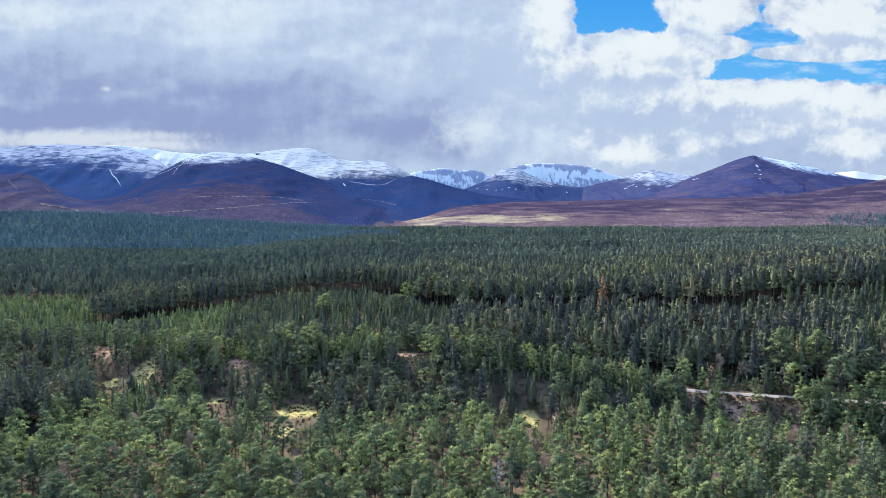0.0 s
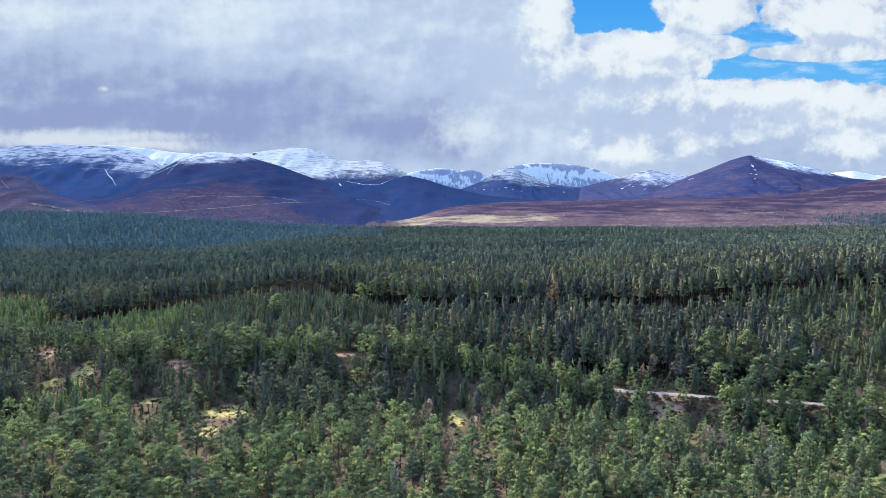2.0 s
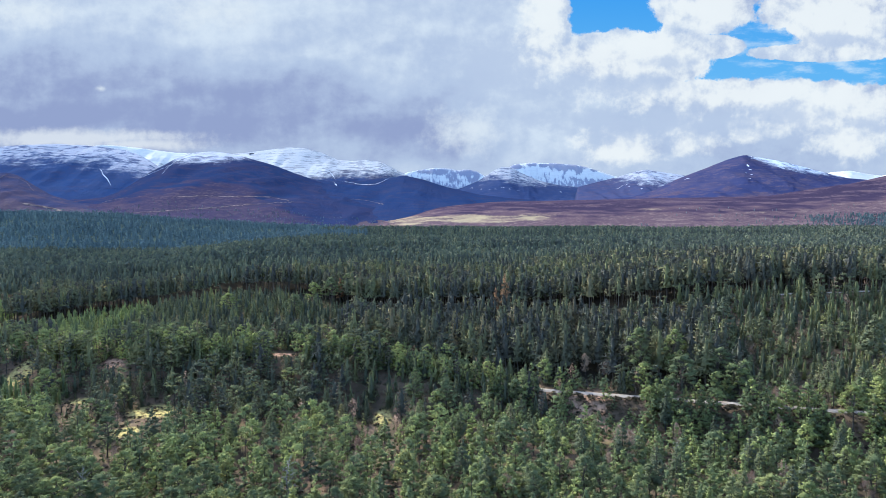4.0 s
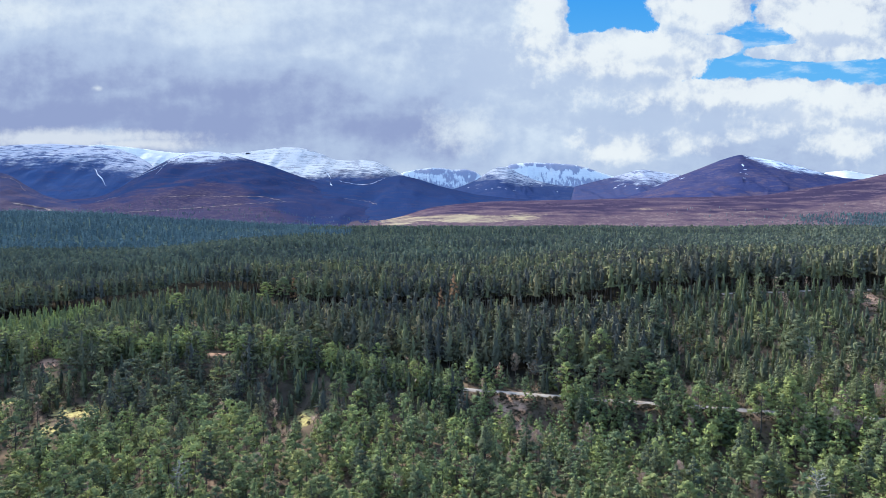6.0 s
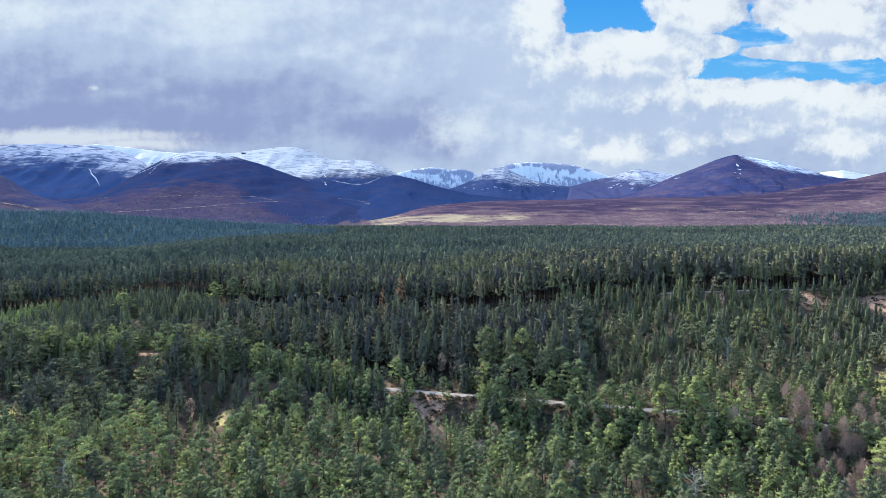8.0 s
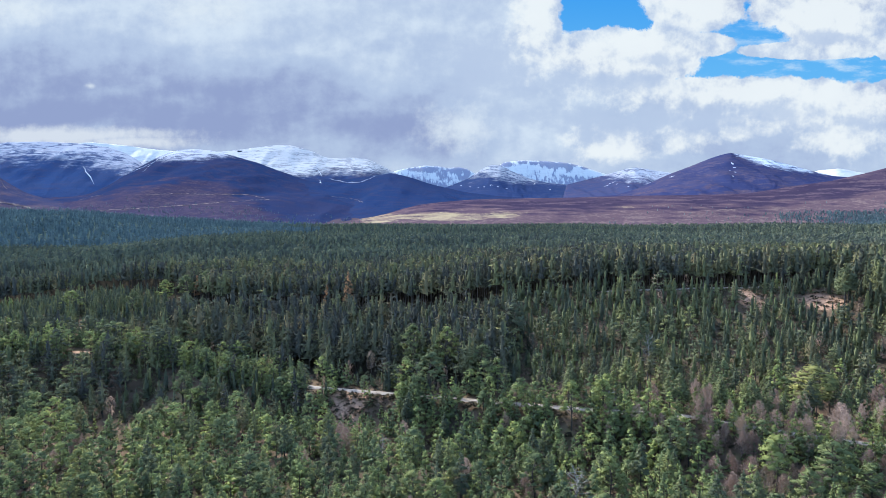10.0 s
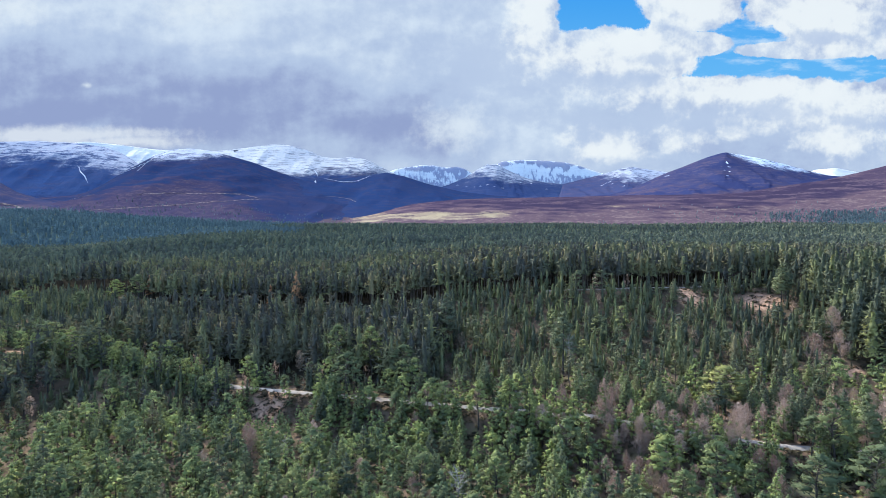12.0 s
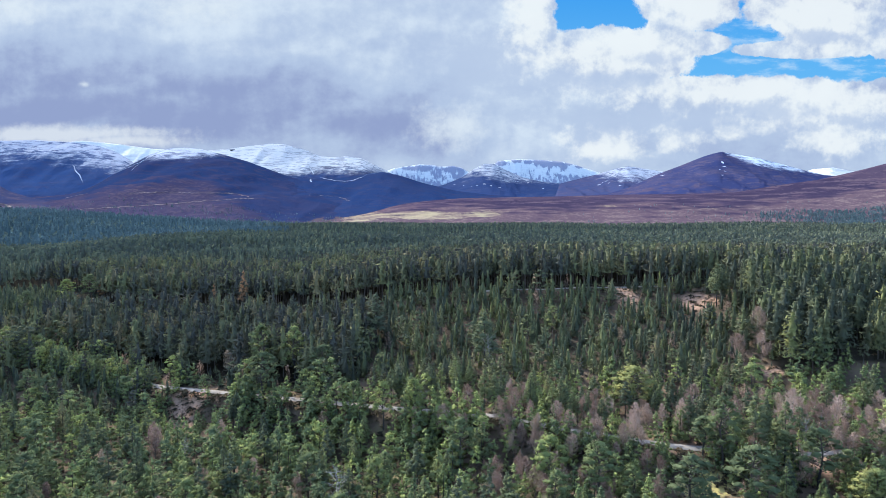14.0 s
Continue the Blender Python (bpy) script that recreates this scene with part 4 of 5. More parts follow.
def pattern(kind, seed):
    rng = np.random.default_rng(seed)
    if kind == "pine":          # slender plantation pine, bare below
        low = UNIT * rng.uniform(0.28, 0.40)
        *c, slots, bends, _ = bough_crown(UNIT, UNIT * rng.uniform(0.36, 0.46), low, 720, 0.36, rng, "column", int(rng.integers(20, 27)), wood=0.75)
        dead = [(0.9 * math.cos(i * 2.2), 0.9 * math.sin(i * 2.2), low * (0.5 + 0.08 * i), 0) for i in range(5)]
        return mesh_from("trunk", *joined(trunk_pieces(UNIT * 0.96, 0.13, rng, dead, 0.1)), mat_bark), mesh_from("crown", *c, [mat_pine, mat_bark], slots=slots, bend=bends)
    if kind == "young":
        *c, slots, bends, _ = bough_crown(UNIT, UNIT * rng.uniform(0.54, 0.72), 0.2, 940, 0.41, rng, "cone", int(rng.integers(24, 32)), wood=0.66)
        return mesh_from("trunk", *joined(trunk_pieces(UNIT * 0.95, 0.14, rng, (), 0.1)), mat_bark), mesh_from("crown", *c, [mat_young, mat_bark], slots=slots, bend=bends)
    if kind == "old":
        *c, slots, bends, cs = bough_crown(UNIT, UNIT * rng.uniform(0.50, 0.64), UNIT * rng.uniform(0.22, 0.36), 800, 0.38, rng, "round", int(rng.integers(20, 28)), 0.22, 0.72)
        return mesh_from("trunk", *joined(trunk_pieces(UNIT * 0.93, 0.20, rng, cs, 0.4)), mat_bark), mesh_from("crown", *c, [mat_mature, mat_bark], slots=slots, bend=bends)
    if kind == "birch":
        low = UNIT * 0.22
        arms = [(UNIT * 0.2 * math.cos(i * 2.4), UNIT * 0.2 * math.sin(i * 2.4), UNIT * (0.45 + 0.05 * i), 0) for i in range(8)]
        return mesh_from("trunk", *joined(trunk_pieces(UNIT * 0.95, 0.10, rng, arms, 0.3)), mat_birch_bark), mesh_from("crown", *twig_crown(UNIT, UNIT * 0.55, low, 950, rng), mat_twigs)
    if kind == "brown":
        *c, slots, bends, _ = bough_crown(UNIT, UNIT * 0.34, UNIT * 0.22, 420, 0.5, rng, "column", 16)
        return mesh_from("trunk", *joined(trunk_pieces(UNIT * 0.96, 0.12, rng, (), 0.1)), mat_bark), mesh_from("crown", *c, [mat_brown, mat_bark], slots=slots, bend=bends)
    # dead: a bare grey stem with crooked branches, each forking once or twice
    stem = mesh_from("trunk", *joined(trunk_pieces(UNIT, 0.17, rng, (), 0.5)), mat_dead)
    arms = []
    for i in range(28):
        f, an, reach = 0.22 + 0.74 * i / 28, i * 2.4 + rng.uniform(-0.4, 0.4), rng.uniform(1.4, 3.4) * (1 - 0.6 * i / 28)
        a = np.array([0.0, 0.0, UNIT * f])
        b = a + np.array([math.cos(an) * reach * 0.55, math.sin(an) * reach * 0.55, rng.uniform(-0.1, 0.5)])
        pieces = [rod(a, b, 0.06, 0.04, 5)]
        for _ in range(4):
            c = b + np.array([math.cos(an + rng.uniform(-0.8, 0.8)) * reach * 0.5, math.sin(an + rng.uniform(-0.8, 0.8)) * reach * 0.5, rng.uniform(-0.1, 0.9)])
            pieces.append(rod(b, c, 0.035, 0.012, 4))
        arms.append(mesh_from("branch", *joined(pieces), mat_dead))
    return stem, arms


KINDS = {
    "pine": ("pine_tree", "slender dark green plantation pine with bare lower trunk", "pine", "tall pines of the stand"),
    "young": ("young_pine", "young bushy green pine in the thicket", "pine", "young pines of the thicket"),
    "old": ("old_pine", "spreading old pine with clumped yellow-green crown", "pine", "old spreading pines"),
    "birch": ("birch_tree", "leafless birch with purple-brown twigs", "birch", "bare birches along the road"),
    "brown": ("brown_conifer", "dying conifer with rust-brown needles", "conifer", "browned conifers"),
    "dead": ("dead_tree", "dead grey tree with bare branches", "dead tree", "dead trees"),
}
VARIANTS = {"pine": 6, "young": 6, "old": 7, "birch": 4, "brown": 2, "dead": 3}
patterns = {k: [pattern(k, 100 * i + len(k) * 7 + 3) for i in range(n)] for k, n in VARIANTS.items()}
made = {}
rng = np.random.default_rng(7)


def plant(kind, x, y, h, wide=1.0):
    """Stand a tree of that kind on the ground, turned at random."""
    name, label, category, group = KINDS[kind]
    i = int(rng.integers(0, VARIANTS[kind]))
    m = Matrix.LocRotScale((x, y, float(ground_z(x, y)) - 0.05), Euler((0, 0, rng.uniform(0, 6.28))), (h / UNIT * wide, h / UNIT * wide, h / UNIT))
    if (kind, i) not in made:
        made[kind, i] = tree(name, label, category, *patterns[kind][i], group)
        made[kind, i].matrix_basis = m
        return made[kind, i]
    ob = copy_thing(made[kind, i], Matrix())
    ob.matrix_basis = m
    return ob


def scatter(y0, y1, step, seed):
    """Jittered places between two depths, across all that the flight looks at."""
    r = np.random.default_rng(seed)
    ys = np.arange(y0, y1, step)
    out = []
    for yv in ys:
        xs = np.arange(-0.76 * max(yv, 60) - 14, 150 + 0.76 * max(yv, 60), step)
        out.append(np.stack([xs + r.uniform(-0.5, 0.5, len(xs)) * step, yv + r.uniform(-0.5, 0.5, len(xs)) * step], 1))
    return np.concatenate(out)


def height_cap(x, y):
    """How tall a tree may grow before the open stretches of the road and the clearings."""
    cap = np.full(len(x), 99.0)
    px, py = np.array(ROAD, float).T
    gap = np.interp(x, px, py) - 2.0 - y
    over = np.interp(x, px, ROAD_Z) - ground_z(x, y)
    for a, b in OPEN_ROAD:
        m = (x > a - 0.5) & (x < b + 0.5) & (gap > -1) & (gap < 40)
        cap = np.where(m, np.minimum(cap, 0.3 + 0.27 * gap + over), cap)
        cap = np.where((x > a - 9) & (x < b - 2) & (gap < -5) & (gap > -15), np.minimum(cap, 3.0), cap)
    for cx, cy, rx, ry in CLEAR:
        d = cy - ry * 0.4 - y
        over = float(ground_z(cx, cy)) - ground_z(x, y)
        slant = ((13 if cx < 60 else 125) - cx) / cy      # the low ride before it runs down the slope
        m = (np.abs(x - cx - slant * d) < rx + 1.2) & (d > -1) & (d < 30)
        cap = np.where(m, np.minimum(cap, 0.3 + 0.18 * d + over), cap)
        # and towards the sun, so that its light reaches the floor
        along, across = (cy - y) * -0.83 + (cx - x) * 0.56, (x - cx) * 0.83 + (y - cy) * 0.56
        m = (np.abs(across) < rx) & (along > ry * 0.5) & (along < 22)
        cap = np.where(m, np.minimum(cap, 1.0 + 0.78 * (along - ry * 0.3)), cap)
    return cap


def keep_off(p):
    x, y = p.T
    clear_of = np.full(len(x), False)
    for a, b in OPEN_ROAD:
        clear_of |= (x > a - 2) & (x < b + 2)
    bad = road_gap(x, y, ROAD, 1.8, 1.8) | road_gap(x, y, ROAD, 2.6, 2.3) & clear_of
    bad |= road_gap(x, y, TRACK, 1.5, 2.5)
    for cx, cy, rx, ry in CLEAR:
        bad |= ((x - cx) / rx) ** 2 + ((y - cy) / ry) ** 2 < 1
    return p[~bad & (height_cap(x, y) > 1.0)]


# ---- trees that stand out, each at its own place ----
SOLO = [("old", 98, 158, 14.5, 0.95), ("old", 106.8, 151, 11, 1.1), ("old", 89, 159, 15.5, 0.9), ("old", 94, 142.5, 12, 1.0), ("birch", 77, 168, 6, 1.1), ("birch", 82, 165, 5, 1.3), ("brown", 61, 232, 15, 1.0), ("brown", 56, 215, 14, 1.0), ("brown", -6, 256, 11, 1.1),
        ("pine", 147.4, 154, 16.5, 1.3), ("pine", 117.7, 173.4, 16, 1.3), ("old", 179, 133, 11.5, 1.6), ("old", 124, 126.8, 10.5, 0.85), ("old", 130.5, 127, 8.5, 0.9), ("old", 140, 113, 11.5, 1.1), ("old", 155, 104, 11, 1.1), ("old", 163, 101, 11, 1.3), ("dead", 118.8, 98.8, 9, 1.3),
        ("birch", 222, 163, 10, 1.0), ("birch", 213, 156, 8, 1.3), ("pine", 222, 188, 14, 1.2), ("pine", 224, 189.5, 13, 1.1), ("old", 21, 105, 8, 1.0), ("old", -20, 100, 8.5, 1.3), ("dead", -25, 103, 8, 0.9), ("old", -41, 100, 8.5, 1.4), ("old", -34, 127, 9.5, 0.95), ("old", -64, 135, 8.5, 1.9), ("old", -69, 161, 11, 0.95), ("birch", -73, 141, 5, 1.5),
        ("old", -3, 258, 13, 1.3), ("old", -9, 252, 12, 1.3), ("old", -15, 246, 11, 1.3), ("old", -45, 233, 10, 1.5), ("old", -18, 226, 10, 1.2), ("old", -74, 228, 9, 1.2),
        ("old", 201.6, 103, 11.5, 1.2), ("old", 187, 107.5, 14, 0.95), ("pine", 193, 108, 13, 1.1), ("pine", 198, 107, 12.5, 1.0), ("old", 176, 94, 11.5, 1.3), ("old", 187, 96, 12, 1.25), ("dead", 148, 150, 12, 0.7), ("dead", 132, 127, 6, 1.4), ("old", 38, 150, 11, 1.0), ("old", 30, 155, 10, 1.0),
        ("birch", 170, 122, 7, 1.0), ("birch", 166, 114, 6, 1.1), ("birch", 184, 118, 8, 1.1), ("birch", 204, 118, 8, 1.0), ("birch", 208, 122, 9, 1.0), ("birch", 152, 126, 6, 1.1), ("birch", 190, 128, 8, 1.0), ("birch", 113, 137, 4.5, 1.0), ("birch", 101, 112, 5, 1.0), ("birch", 93, 108, 5, 1.0), ("birch", 142, 128, 6, 1.0), ("birch", 159, 118, 6, 1.1), ("birch", 197, 124, 7, 1.1), ("birch", 174, 117, 7, 1.2), ("birch", 178, 121, 6, 1.2), ("birch", 187, 112, 7.5, 1.1), ("birch", 193, 118, 7, 1.2), ("birch", 161, 112, 6, 1.2), ("birch", 148, 121, 6, 1.2), ("birch", 155, 116, 6.5, 1.1), ("birch", 210, 116, 8, 1.2), ("birch", 216, 120, 8, 1.1), ("birch", 202, 128, 7, 1.1), ("birch", 219, 155, 8, 1.2)]
for kind, x, y, h, wide in SOLO:
    plant(kind, x, y, h, wide)
solo_xy = np.array([s[1:3] for s in SOLO])

# ---- single trees nearest the flight, then the joined rest ----
near = keep_off(scatter(80, 150, 3.7, 11))
near = near[np.min(np.hypot(near[:, None, 0] - solo_xy[:, 0], near[:, None, 1] - solo_xy[:, 1]), axis=1) > 2.4]
near = near[~((np.abs(near[:, 0] - 118.8) < 2.2) & (near[:, 1] > 86) & (near[:, 1] < 98))]
near = near[np.argsort(near[:, 1])]
# trees close along both sides of the road, but for its open stretches
edge_rng = np.random.default_rng(41)
side_x = np.arange(-100, 232, 1.5)
side_x = side_x + edge_rng.uniform(-0.8, 0.8, len(side_x))
line_x, line_y = np.array(ROAD, float).T
hedge = np.concatenate([np.stack([side_x, np.interp(side_x, line_x, line_y) - off - edge_rng.uniform(0, 1.8, len(side_x))], 1) for off in (2.1, 4.3, 6.6)] + [np.stack([side_x + 1, np.interp(side_x + 1, line_x, line_y) + 2.6 + edge_rng.uniform(0, 3.5, len(side_x))], 1)])
shut = np.ones(len(hedge), bool)
for a, b in OPEN_ROAD:
    shut &= (hedge[:, 0] < a - 0.8) | (hedge[:, 0] > b + 0.8) | (hedge[:, 1] > np.interp(hedge[:, 0], line_x, line_y))
hedge = keep_off(hedge[shut])
near = np.concatenate([near, hedge])
near = near[np.argsort(near[:, 1])]
zone = stand(*near.T)
caps = height_cap(*near.T)
budget = {"pine": 230, "young": 240, "old": 220, "birch": 150, "dead": 6}
left_over = []
birchy = 0.04 + value_noise(near[:, 0] / 30, near[:, 1] / 30, 71, 2) + 1.6 * smooth(132, 156, near[:, 0]) * smooth(92, 104, near[:, 1]) * smooth(140, 128, near[:, 1])
for (x, y), zn, bi, cap in zip(near, zone, birchy, caps):
    roll = rng.uniform()
    by_road = abs(y - np.interp(x, line_x, line_y)) < 8
    if zn == 0:
        kind, h = "pine", rng.uniform(10.5, 14)
    elif x > 108 and 3 < y - np.interp(x, line_x, line_y) and y < 172 and x < 205 and roll > 0.15:
        kind, h = ("pine", rng.uniform(6, 9.5)) if roll < 0.8 else ("young", rng.uniform(4.5, 7))
    elif by_road and roll > 0.22:
        kind, h = ("young", rng.uniform(4, 6.5)) if roll < 0.85 else ("old", rng.uniform(5.5, 8))
    elif roll < 0.012 + 0.36 * max(0, bi - 0.3):
        kind, h = "birch", rng.uniform(4.0, 7)
    elif x < 40 and y < 130 and roll > 0.62:
        kind, h = "old", rng.uniform(6.5, 9.0)
    elif zn in (1, 3) and not (x > 150 and y < 112 and roll > 0.45):
        kind, h = ("young", rng.uniform(4.8, 8.8)) if roll < 0.72 else (("pine", rng.uniform(7.5, 10)) if roll < 0.88 else ("old", rng.uniform(7, 9.5)))
    else:
        kind, h = ("old", rng.uniform(6.5, 9.5)) if roll < (0.34 if x < 145 else 0.5) else (("pine", rng.uniform(6.5, 9.5)) if roll < 0.62 else ("young", rng.uniform(4.5, 8)))
    if rng.uniform() < 0.006:
        kind, h = "dead", rng.uniform(6, 10)
    if h > cap and rng.uniform() < 0.94:
        kind, h = ("birch" if roll < 0.2 else "young"), cap * rng.uniform(0.8, 1.0)
    if budget[kind] > 0:
        budget[kind] -= 1
        plant(kind, float(x), float(y), float(h), rng.uniform(0.85, 1.2))
    else:
        left_over.append((x, y, h, kind))


def cheap(kind, k, size, seed, low=0.33):
    """A light pattern of the same form for trees in the joined stands."""
    r = np.random.default_rng(seed)
    slots = bends = None
    if kind == "far":
        v, f, bends = spire_crown(UNIT, UNIT * r.uniform(0.26, 0.36), UNIT * (low + r.uniform(-0.06, 0.06)), k, size, r)
    elif kind in ("tier", "top"):
        w = r.uniform(0.40, 0.54) if kind == "tier" else r.uniform(0.40, 0.50)
        v, f, bends = tier_crown(UNIT * r.uniform(0.92, 1.04), UNIT * w, UNIT * (low + r.uniform(-0.06, 0.06)), k, size, r, int(r.integers(4, 6)) if kind == "tier" else 3, r.uniform(0.55, 0.85))
    elif kind == "cone":
        v, f, bends = tier_crown(UNIT, UNIT * r.uniform(0.58, 0.78), 0.3, k, size, r, int(r.integers(3, 5)), 0.88)
    elif kind == "young":
        v, f, slots, bends, _ = bough_crown(UNIT, UNIT * r.uniform(0.58, 0.76), 0.2, k, size, r, "cone", 14 if k > 100 else 8, wood=0.68)
    elif kind == "old":
        v, f, slots, bends, _ = bough_crown(UNIT, UNIT * 0.58, UNIT * 0.26, k, size, r, "round", 12, 0.26)
    elif kind == "birch":
        v, f = twig_crown(UNIT, UNIT * 0.55, UNIT * 0.2, k, r)
        bends = unit(v * np.array([1, 1, 0]) + np.array([0, 0, 0.8]))
    else:
        v, f, slots, bends, _ = bough_crown(UNIT, UNIT * r.uniform(0.32, 0.42), UNIT * (low + r.uniform(-0.06, 0.06)), k, size, r, "column", 13 if k > 60 else 6)
    return v, f, np.zeros(len(f), np.int32) if slots is None else slots, bends


def forest(name, label, trees, kind, k, size, mat, stems=True, seed=1, low=0.33):
    """Many trees as one mesh. trees: rows of x, y, height."""
    r = np.random.default_rng(seed)
    trees = np.asarray(trees, float)
    if not len(trees):
        return None
    pats = []
    for i in range(8):
        v, f, mi, bends = cheap(kind, k, size, seed * 50 + i, low)
        if stems:
            tv, tf = rod((0, 0, -0.5), (0, 0, UNIT * 0.75), 0.14, 0.05, 3)
            f, mi = np.concatenate([f, tf + len(v)]), np.concatenate([mi, np.ones(len(tf), np.int32)])
            v, bends = np.concatenate([v, tv]), np.concatenate([bends, unit(tv * np.array([1, 1, 0]))])
        pats.append((v, f, mi, bends))
    which = r.integers(0, 8, len(trees))
    gz = trees[:, 3] if trees.shape[1] > 3 else ground_z(trees[:, 0], trees[:, 1])
    vs, fs, ms, ts, ns, at = [], [], [], [], [], 0
    for i, (v, f, mi, bends) in enumerate(pats):
        sel = np.where(which == i)[0]
        if not len(sel):
            continue
        an = r.uniform(0, 6.283, len(sel))
        s = trees[sel, 2] / UNIT
        w = s * r.uniform(0.85, 1.2, len(sel))
        c, sn = np.cos(an), np.sin(an)
        X = (v[None, :, 0] * c[:, None] - v[None, :, 1] * sn[:, None]) * w[:, None] + trees[sel, 0, None]
        Y = (v[None, :, 0] * sn[:, None] + v[None, :, 1] * c[:, None]) * w[:, None] + trees[sel, 1, None]
        Z = v[None, :, 2] * s[:, None] + gz[sel, None]
        cols = [X, Y, Z]
        vs.append(np.stack(cols, -1).reshape(-1, 3))
        ns.append(np.stack([bends[None, :, 0] * c[:, None] - bends[None, :, 1] * sn[:, None], bends[None, :, 0] * sn[:, None] + bends[None, :, 1] * c[:, None], np.broadcast_to(bends[None, :, 2], X.shape)], -1).reshape(-1, 3))
        fs.append((f[None] + (np.arange(len(sel)) * len(v))[:, None, None] + at).reshape(-1, 3))
        ms.append(np.tile(mi, len(sel)))
        ts.append(np.repeat(r.uniform(0, 1, len(sel)), len(v)))
        at += len(sel) * len(v)
    me = mesh_from(name, np.concatenate(vs), np.concatenate(fs), [mat, mat_bark], False, np.concatenate(ts), np.concatenate(ms), None if kind == "far" else np.concatenate(ns))
    return tagged(new(name, me), label, "trees", kind="stuff")


left = {k: [(x, y, h) for x, y, h, kk in left_over if kk == k] for k in budget}
forest("young_thicket", "dense thicket of young green pines", left["young"], "young", 235, 0.57, mat_young_front, seed=2)
forest("pine_wood", "dark green pines growing close together", left["pine"], "pine", 260, 0.52, mat_pine_stand, seed=3)
forest("open_pine_wood", "spreading pines with clumped crowns", left["old"], "old", 300, 0.60, mat_young_front, seed=4)
forest("birch_scrub", "leafless purple-brown birch scrub", left["birch"], "birch", 300, 0.8, mat_twigs_stand, seed=5)

# low growth between the trees of the thickets
under = keep_off(scatter(80, 150, 3.6, 31))
under = under[((under[:, 0] > 118) | np.isin(stand(*under.T), (1, 3)) & (under[:, 0] > -60)) & (under[:, 0] < 232) & (value_noise(under[:, 0] / 9, under[:, 1] / 9, 77, 2) > -0.1)]
under_h = np.minimum(rng.uniform(1.5, 3.8, len(under)), height_cap(*under.T))
forest("pine_saplings", "knee-high to man-high young pines in the heather", np.column_stack([under, under_h]), "young", 34, 1.7, mat_young_front, seed=33)

mid = keep_off(scatter(150, 300, 2.9, 12))
mid = mid[np.min(np.hypot(mid[:, None, 0] - solo_xy[:, 0], mid[:, None, 1] - solo_xy[:, 1]), axis=1) > 2.4]
zone = stand(*mid.T)
hh = rng.uniform(0, 1, len(mid))
pick = rng.uniform(0, 1, len(mid))
swell = 1 + 0.12 * value_noise(mid[:, 0] / 40, mid[:, 1] / 40, 91, 3)
caps = height_cap(*mid.T)
pick = np.where((zone == 1) & (mid[:, 0] < 0) & (pick > 0.72), pick * 0.5 + 0.36 * (pick > 0.9), pick)
tall = np.column_stack([mid, np.minimum((11.2 + 3.4 * hh) * swell * np.where(zone == 0, 1.0, 0.75), caps)])[(zone == 0) | ((zone == 2) & (pick < 0.30)) | ((zone == 1) & (pick > 0.90) & (pick < 0.95))]
young = np.column_stack([mid, np.minimum((4.2 + 3.2 * hh) * swell, caps)])[(zone == 1) & (pick < 0.80) | (zone == 2) & (pick >= 0.66) & (pick < 0.95)]
short = np.column_stack([mid, 1.2 + 1.6 * hh])[(zone == 3) & (pick < 0.8)]
young = np.concatenate([young, short])
young = young[young[:, 2] > 1.0]
old = np.column_stack([mid, np.minimum((6.5 + 4 * hh) * swell, caps)])[(zone == 2) & (pick >= 0.30) & (pick < 0.66) | (zone == 1) & (pick >= 0.86) & (pick <= 0.90)]
bare = np.column_stack([mid, 4 + 3 * hh])[(zone == 2) & (pick > 0.96) | (zone == 1) & (pick > 0.985)]
tall = tall[(np.random.default_rng(43).uniform(0, 1, len(tall)) < 0.8) | (tall[:, 1] > 235)]
front = tall[:, 1] < 202
right = front & (tall[:, 0] > 212)
# greener needles, also lighter to put in the haze over this stand
forest("pine_stand", "tall pine stand on the slope in a lighter, hazed green", tall[right], "tier", 220, 0.66, mat_young_stand, seed=36, low=0.26)
front &= ~right
forest("pine_stand", "tall dark green pine stand with bare lower trunks", tall[front], "tier", 220, 0.66, mat_pine_stand, seed=6, low=0.26)
forest("deep_pine_stand", "close-grown tall pines behind the stand's edge", tall[tall[:, 1] >= 202], "top", 62, 0.88, mat_pine_stand, seed=16, low=0.40)
edge_side = young[:, 0] < -75 - 0.25 * (young[:, 1] - 200)
forest("young_plantation", "dense plantation of young green pines", young[~edge_side], "cone", 120, 0.84, mat_young_stand, seed=7)
forest("young_plantation", "bright green young pines in an open plantation", young[edge_side], "cone", 120, 0.84, mat_young_front, seed=27)
forest("old_pine_wood", "open wood of spreading old pines", old, "old", 170, 0.62, mat_young_stand, seed=8)
forest("bare_birch_scrub", "scattered leafless birches among the pines", bare, "birch", 240, 0.8, mat_twigs_stand, seed=9)

back = scatter(300, 520, 3.9, 13)
back = back[(back[:, 0] > -0.74 * back[:, 1] - 5) & (back[:, 0] < 140 + 0.74 * back[:, 1])]
rows_of = value_noise(back[:, 0] / 60, back[:, 1] / 60, 92, 3)
back = np.column_stack([back, rng.uniform(10.5, 13.5, len(back)) * (1 + 0.12 * rows_of)])
strip = (np.abs(back[:, 1] - 425 - 14 * value_noise(back[:, 0] / 80, back[:, 1] * 0, 94, 2)) < 13) & (back[:, 0] > -60) & (back[:, 0] < 230)
back[strip, 2] *= 0.45
close = back[:, 1] < 352
forest("pine_forest", "unbroken dark green pine forest", back[close], "top", 25, 0.92, mat_forest, False, seed=26, low=0.45)
forest("pine_forest", "unbroken dark green pine forest", back[~close], "far", 8, 1.4, mat_forest, False, seed=10, low=0.35)
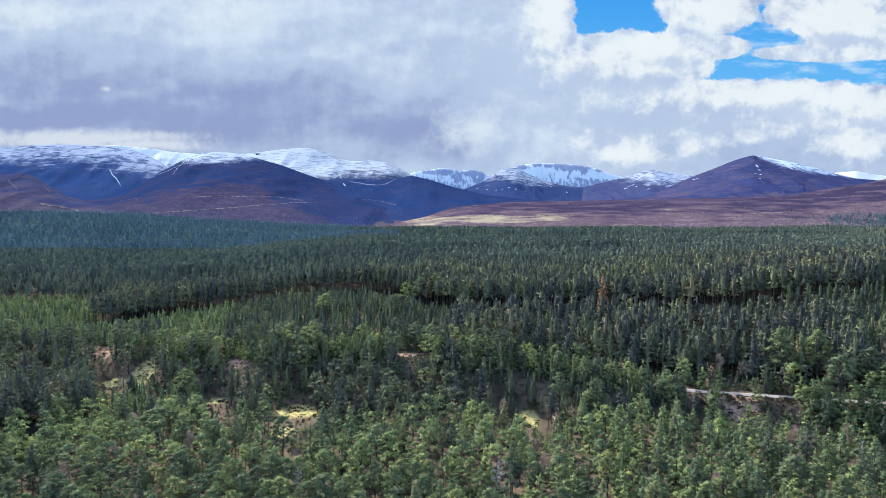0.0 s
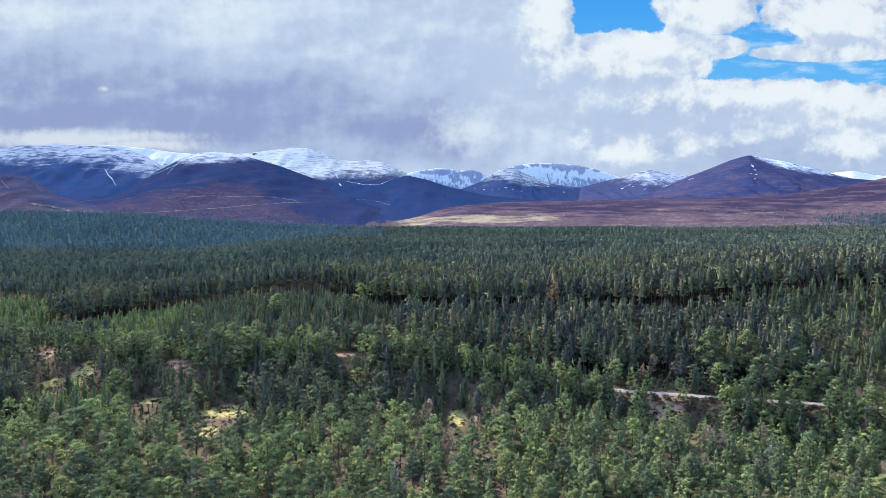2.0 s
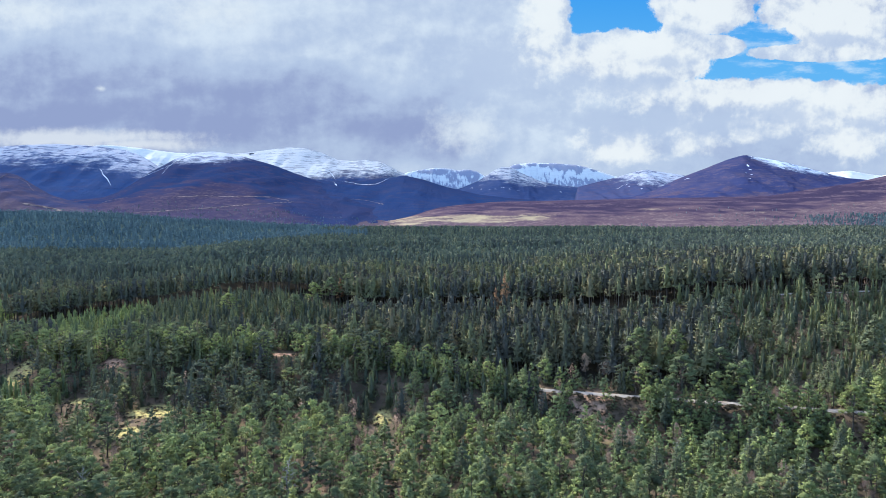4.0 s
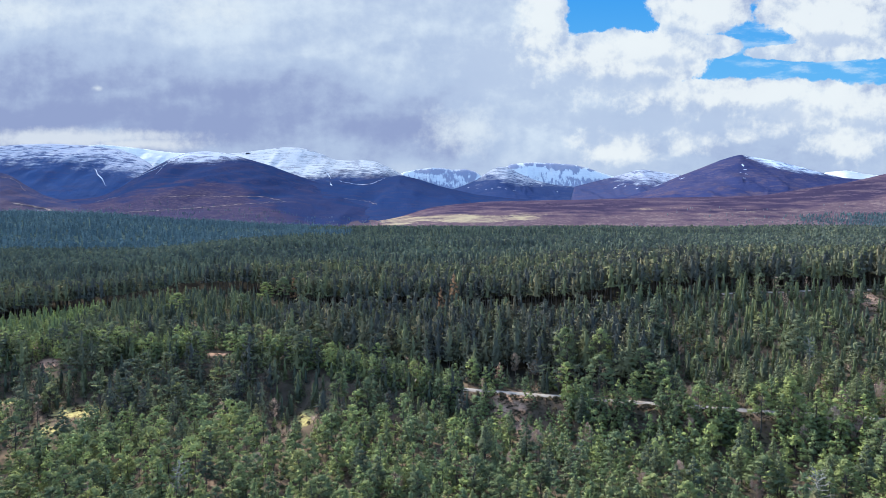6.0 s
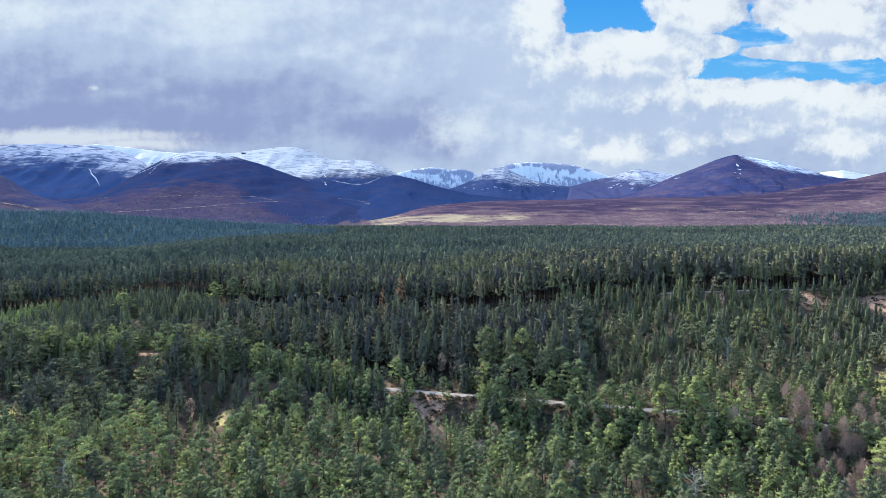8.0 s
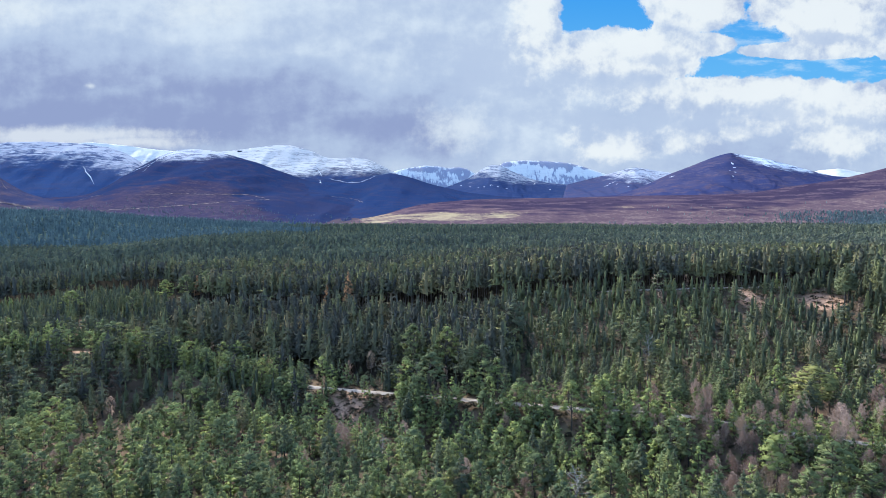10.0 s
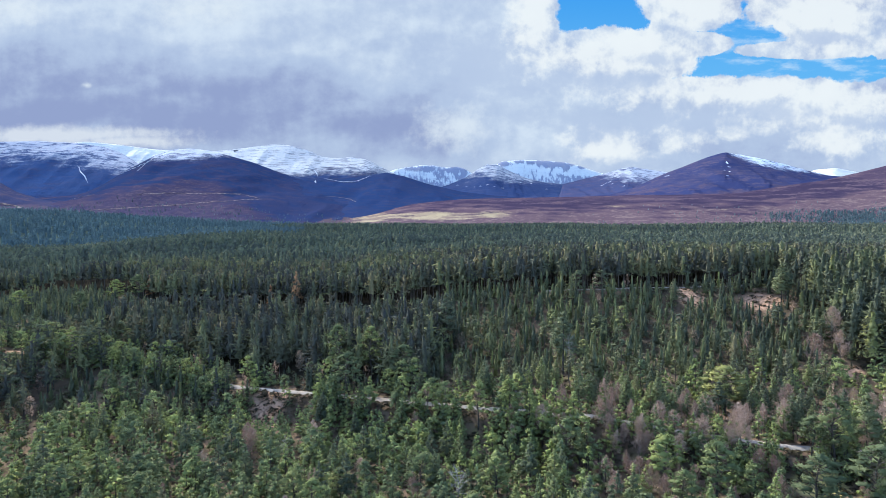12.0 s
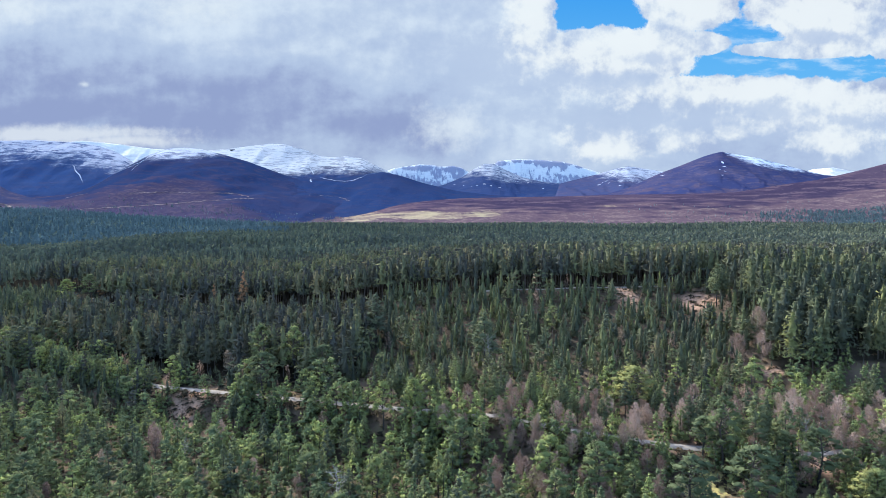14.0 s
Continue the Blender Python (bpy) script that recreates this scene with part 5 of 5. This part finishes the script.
far = scatter(520, 1190, 8.3, 14)
blocks = value_noise(far[:, 0] / 150, far[:, 1] / 60, 93, 3)
far = np.column_stack([far, rng.uniform(8.5, 11.5, len(far)) * (1 + 0.5 * np.round(blocks * 3) / 3)])[blocks > -0.62]
valley = far[:, 0] < -0.12 * far[:, 1] - 40 * np.sin(far[:, 1] / 70)
forest("distant_forest", "distant dark green conifer forest", far[~valley], "far", 4, 1.9, mat_forest, False, seed=11, low=0.15)
forest("valley_forest", "conifer forest in the far valley, tinted blue-green with haze", far[valley], "far", 4, 1.9, mat_hazed, False, seed=12, low=0.15)

# scattered pines on the open slopes behind the forest
for hill, x0, x1, y0, y1, count, seed in ((moor, 420, 1300, 1160, 1450, 300, 15), (moor, 700, 1260, 1100, 1340, 5200, 29), (dark_hill, -950, -60, 1170, 1500, 1500, 17)):
    r = np.random.default_rng(seed)
    tree_ = surface_of(hill)
    rows = []
    for x, y in zip(r.uniform(x0, x1, count), y0 + (y1 - y0) * r.uniform(0, 1, count) ** (2.2 if seed != 29 else 1.3)):
        patch = float(value_noise(np.array(x / 90), np.array(y / 40), seed, 3))
        if seed != 29 and patch < -0.12:
            continue
        hit = tree_.ray_cast(Vector((x, y, 900)), Vector((0, 0, -1)))[0]
        z = max(float(ground_z(x, y)), hit.z if hit else -99.0)
        if seed == 29 and (z > 54 + 30 * smooth(760, 1000, x) + 16 * patch or r.uniform() > smooth(790, 1010, x + 130 * patch)):      # the wood's upper edge
            continue
        rows.append((x, y, r.uniform(3.5, 7.5) if seed != 29 else r.uniform(6, 11), z - 0.3))
    forest("hillside_pines", "small dark pines scattered up the heather slope", rows, "far", 4, 2.4, mat_hazed, False, seed, 0.1)

# the wood goes on below and behind the flight
r = np.random.default_rng(23)
bx, by = np.meshgrid(np.arange(-72, 216, 3.6), np.arange(-50, 78, 3.6))
behind = np.column_stack([bx.ravel(), by.ravel()]) + r.uniform(-1.5, 1.5, (bx.size, 2))
behind = behind[value_noise(behind[:, 0] / 14, behind[:, 1] / 14, 78, 2) > -0.35]
behind = np.column_stack([behind, np.where(behind[:, 1] > 50, r.uniform(4, 8, len(behind)), r.uniform(5, 11, len(behind)))])
half = r.uniform(0, 1, len(behind)) < 0.6
forest("pine_wood_behind", "mixed green pines on the flat forest floor", behind[half], "cone", 56, 1.0, mat_young_front, True, 24)
forest("pine_wood_behind", "spreading pines on the flat forest floor", behind[~half], "old", 70, 0.9, mat_young_front, True, 25)

# heather, juniper and dead grass between the trees
low = scatter(-50, 215, 2.4, 18)
low = low[~road_gap(low[:, 0], low[:, 1], ROAD, 1.5, 1.5)]
low = low[value_noise(low[:, 0] / 6, low[:, 1] / 6, 61, 2) > -0.25]
dots = np.random.default_rng(62)
bank_x = dots.uniform(56, 200, 1500)
low = np.concatenate([low, np.column_stack([bank_x, np.interp(bank_x, line_x, line_y) - dots.uniform(1.8, 10, 1500)])])
low = np.concatenate([low] + [np.column_stack([cx + rx * 1.2 * dots.uniform(-1, 1, int(rx * ry * 1.4)), cy + ry * 1.2 * dots.uniform(-1, 1, int(rx * ry * 1.4))]) for cx, cy, rx, ry in CLEAR])
r = np.random.default_rng(19)
d = r.normal(0, 1, (9, 3))
d /= np.linalg.norm(d, axis=1)[:, None]
d[:, 2] = np.abs(d[:, 2])
cv, cf, _ = tuft_mesh(d * np.array([0.75, 0.75, 0.4]) * r.uniform(0.5, 1.1, (9, 1)), d, 0.5, r, 0.5, 0.5)
an, sz = r.uniform(0, 6.28, len(low)), r.uniform(0.4, 1.25, len(low))
X = (cv[None, :, 0] * np.cos(an)[:, None] - cv[None, :, 1] * np.sin(an)[:, None]) * sz[:, None] + low[:, 0, None]
Y = (cv[None, :, 0] * np.sin(an)[:, None] + cv[None, :, 1] * np.cos(an)[:, None]) * sz[:, None] + low[:, 1, None]
Z = cv[None, :, 2] * sz[:, None] + ground_z(low[:, 0], low[:, 1])[:, None]
cf = (cf[None] + (np.arange(len(low)) * len(cv))[:, None, None]).reshape(-1, 3)
heather = new("heather", mesh_from("heather", np.stack([X, Y, Z], -1).reshape(-1, 3), cf, mat_heather, False, np.repeat(r.uniform(0, 1, len(low)), len(cv))))
tagged(heather, "low brown heather and juniper under the pines", "heather", kind="stuff")


# ---- road and track ----
def ribbon(name, label, line, width, mat, category):
    """A worn strip of gravel laid along the ground, with a rounded top and sloping edges."""
    px, py = np.array(line, float).T
    d = np.concatenate([[0], np.cumsum(np.hypot(np.diff(px), np.diff(py)))])
    s = np.arange(0, d[-1], 1.5)
    x, y = np.interp(s, d, px), np.interp(s, d, py)
    for _ in range(6):
        x[1:-1] = (x[:-2] + 2 * x[1:-1] + x[2:]) / 4
        y[1:-1] = (y[:-2] + 2 * y[1:-1] + y[2:]) / 4
    tx, ty = np.gradient(x), np.gradient(y)
    ln = np.hypot(tx, ty)
    across = np.linspace(-0.5, 0.5, 7)
    wv = width * (1 + 0.15 * value_noise(s / 8, s * 0, 44, 2))
    X = x[:, None] - (ty / ln)[:, None] * across * wv[:, None]
    Y = y[:, None] + (tx / ln)[:, None] * across * wv[:, None]
    lift = np.array([-0.15, 0.10, 0.16, 0.18, 0.16, 0.10, -0.15])
    Z = ground_z(x, y)[:, None] + lift + 0.12
    ob = new(name, mesh_from(name, np.stack([X.ravel(), Y.ravel(), Z.ravel()], 1), grid_faces(7, len(s)), mat, True))
    return tagged(ob, label, category, kind="structure")


ribbon("road", "pale gravel forest road between the pines", ROAD[4:], 2.5, mat_gravel, "road")
ribbon("path", "pale sandy track at the edge of the stand", TRACK, 1.7, mat_gravel, "track")
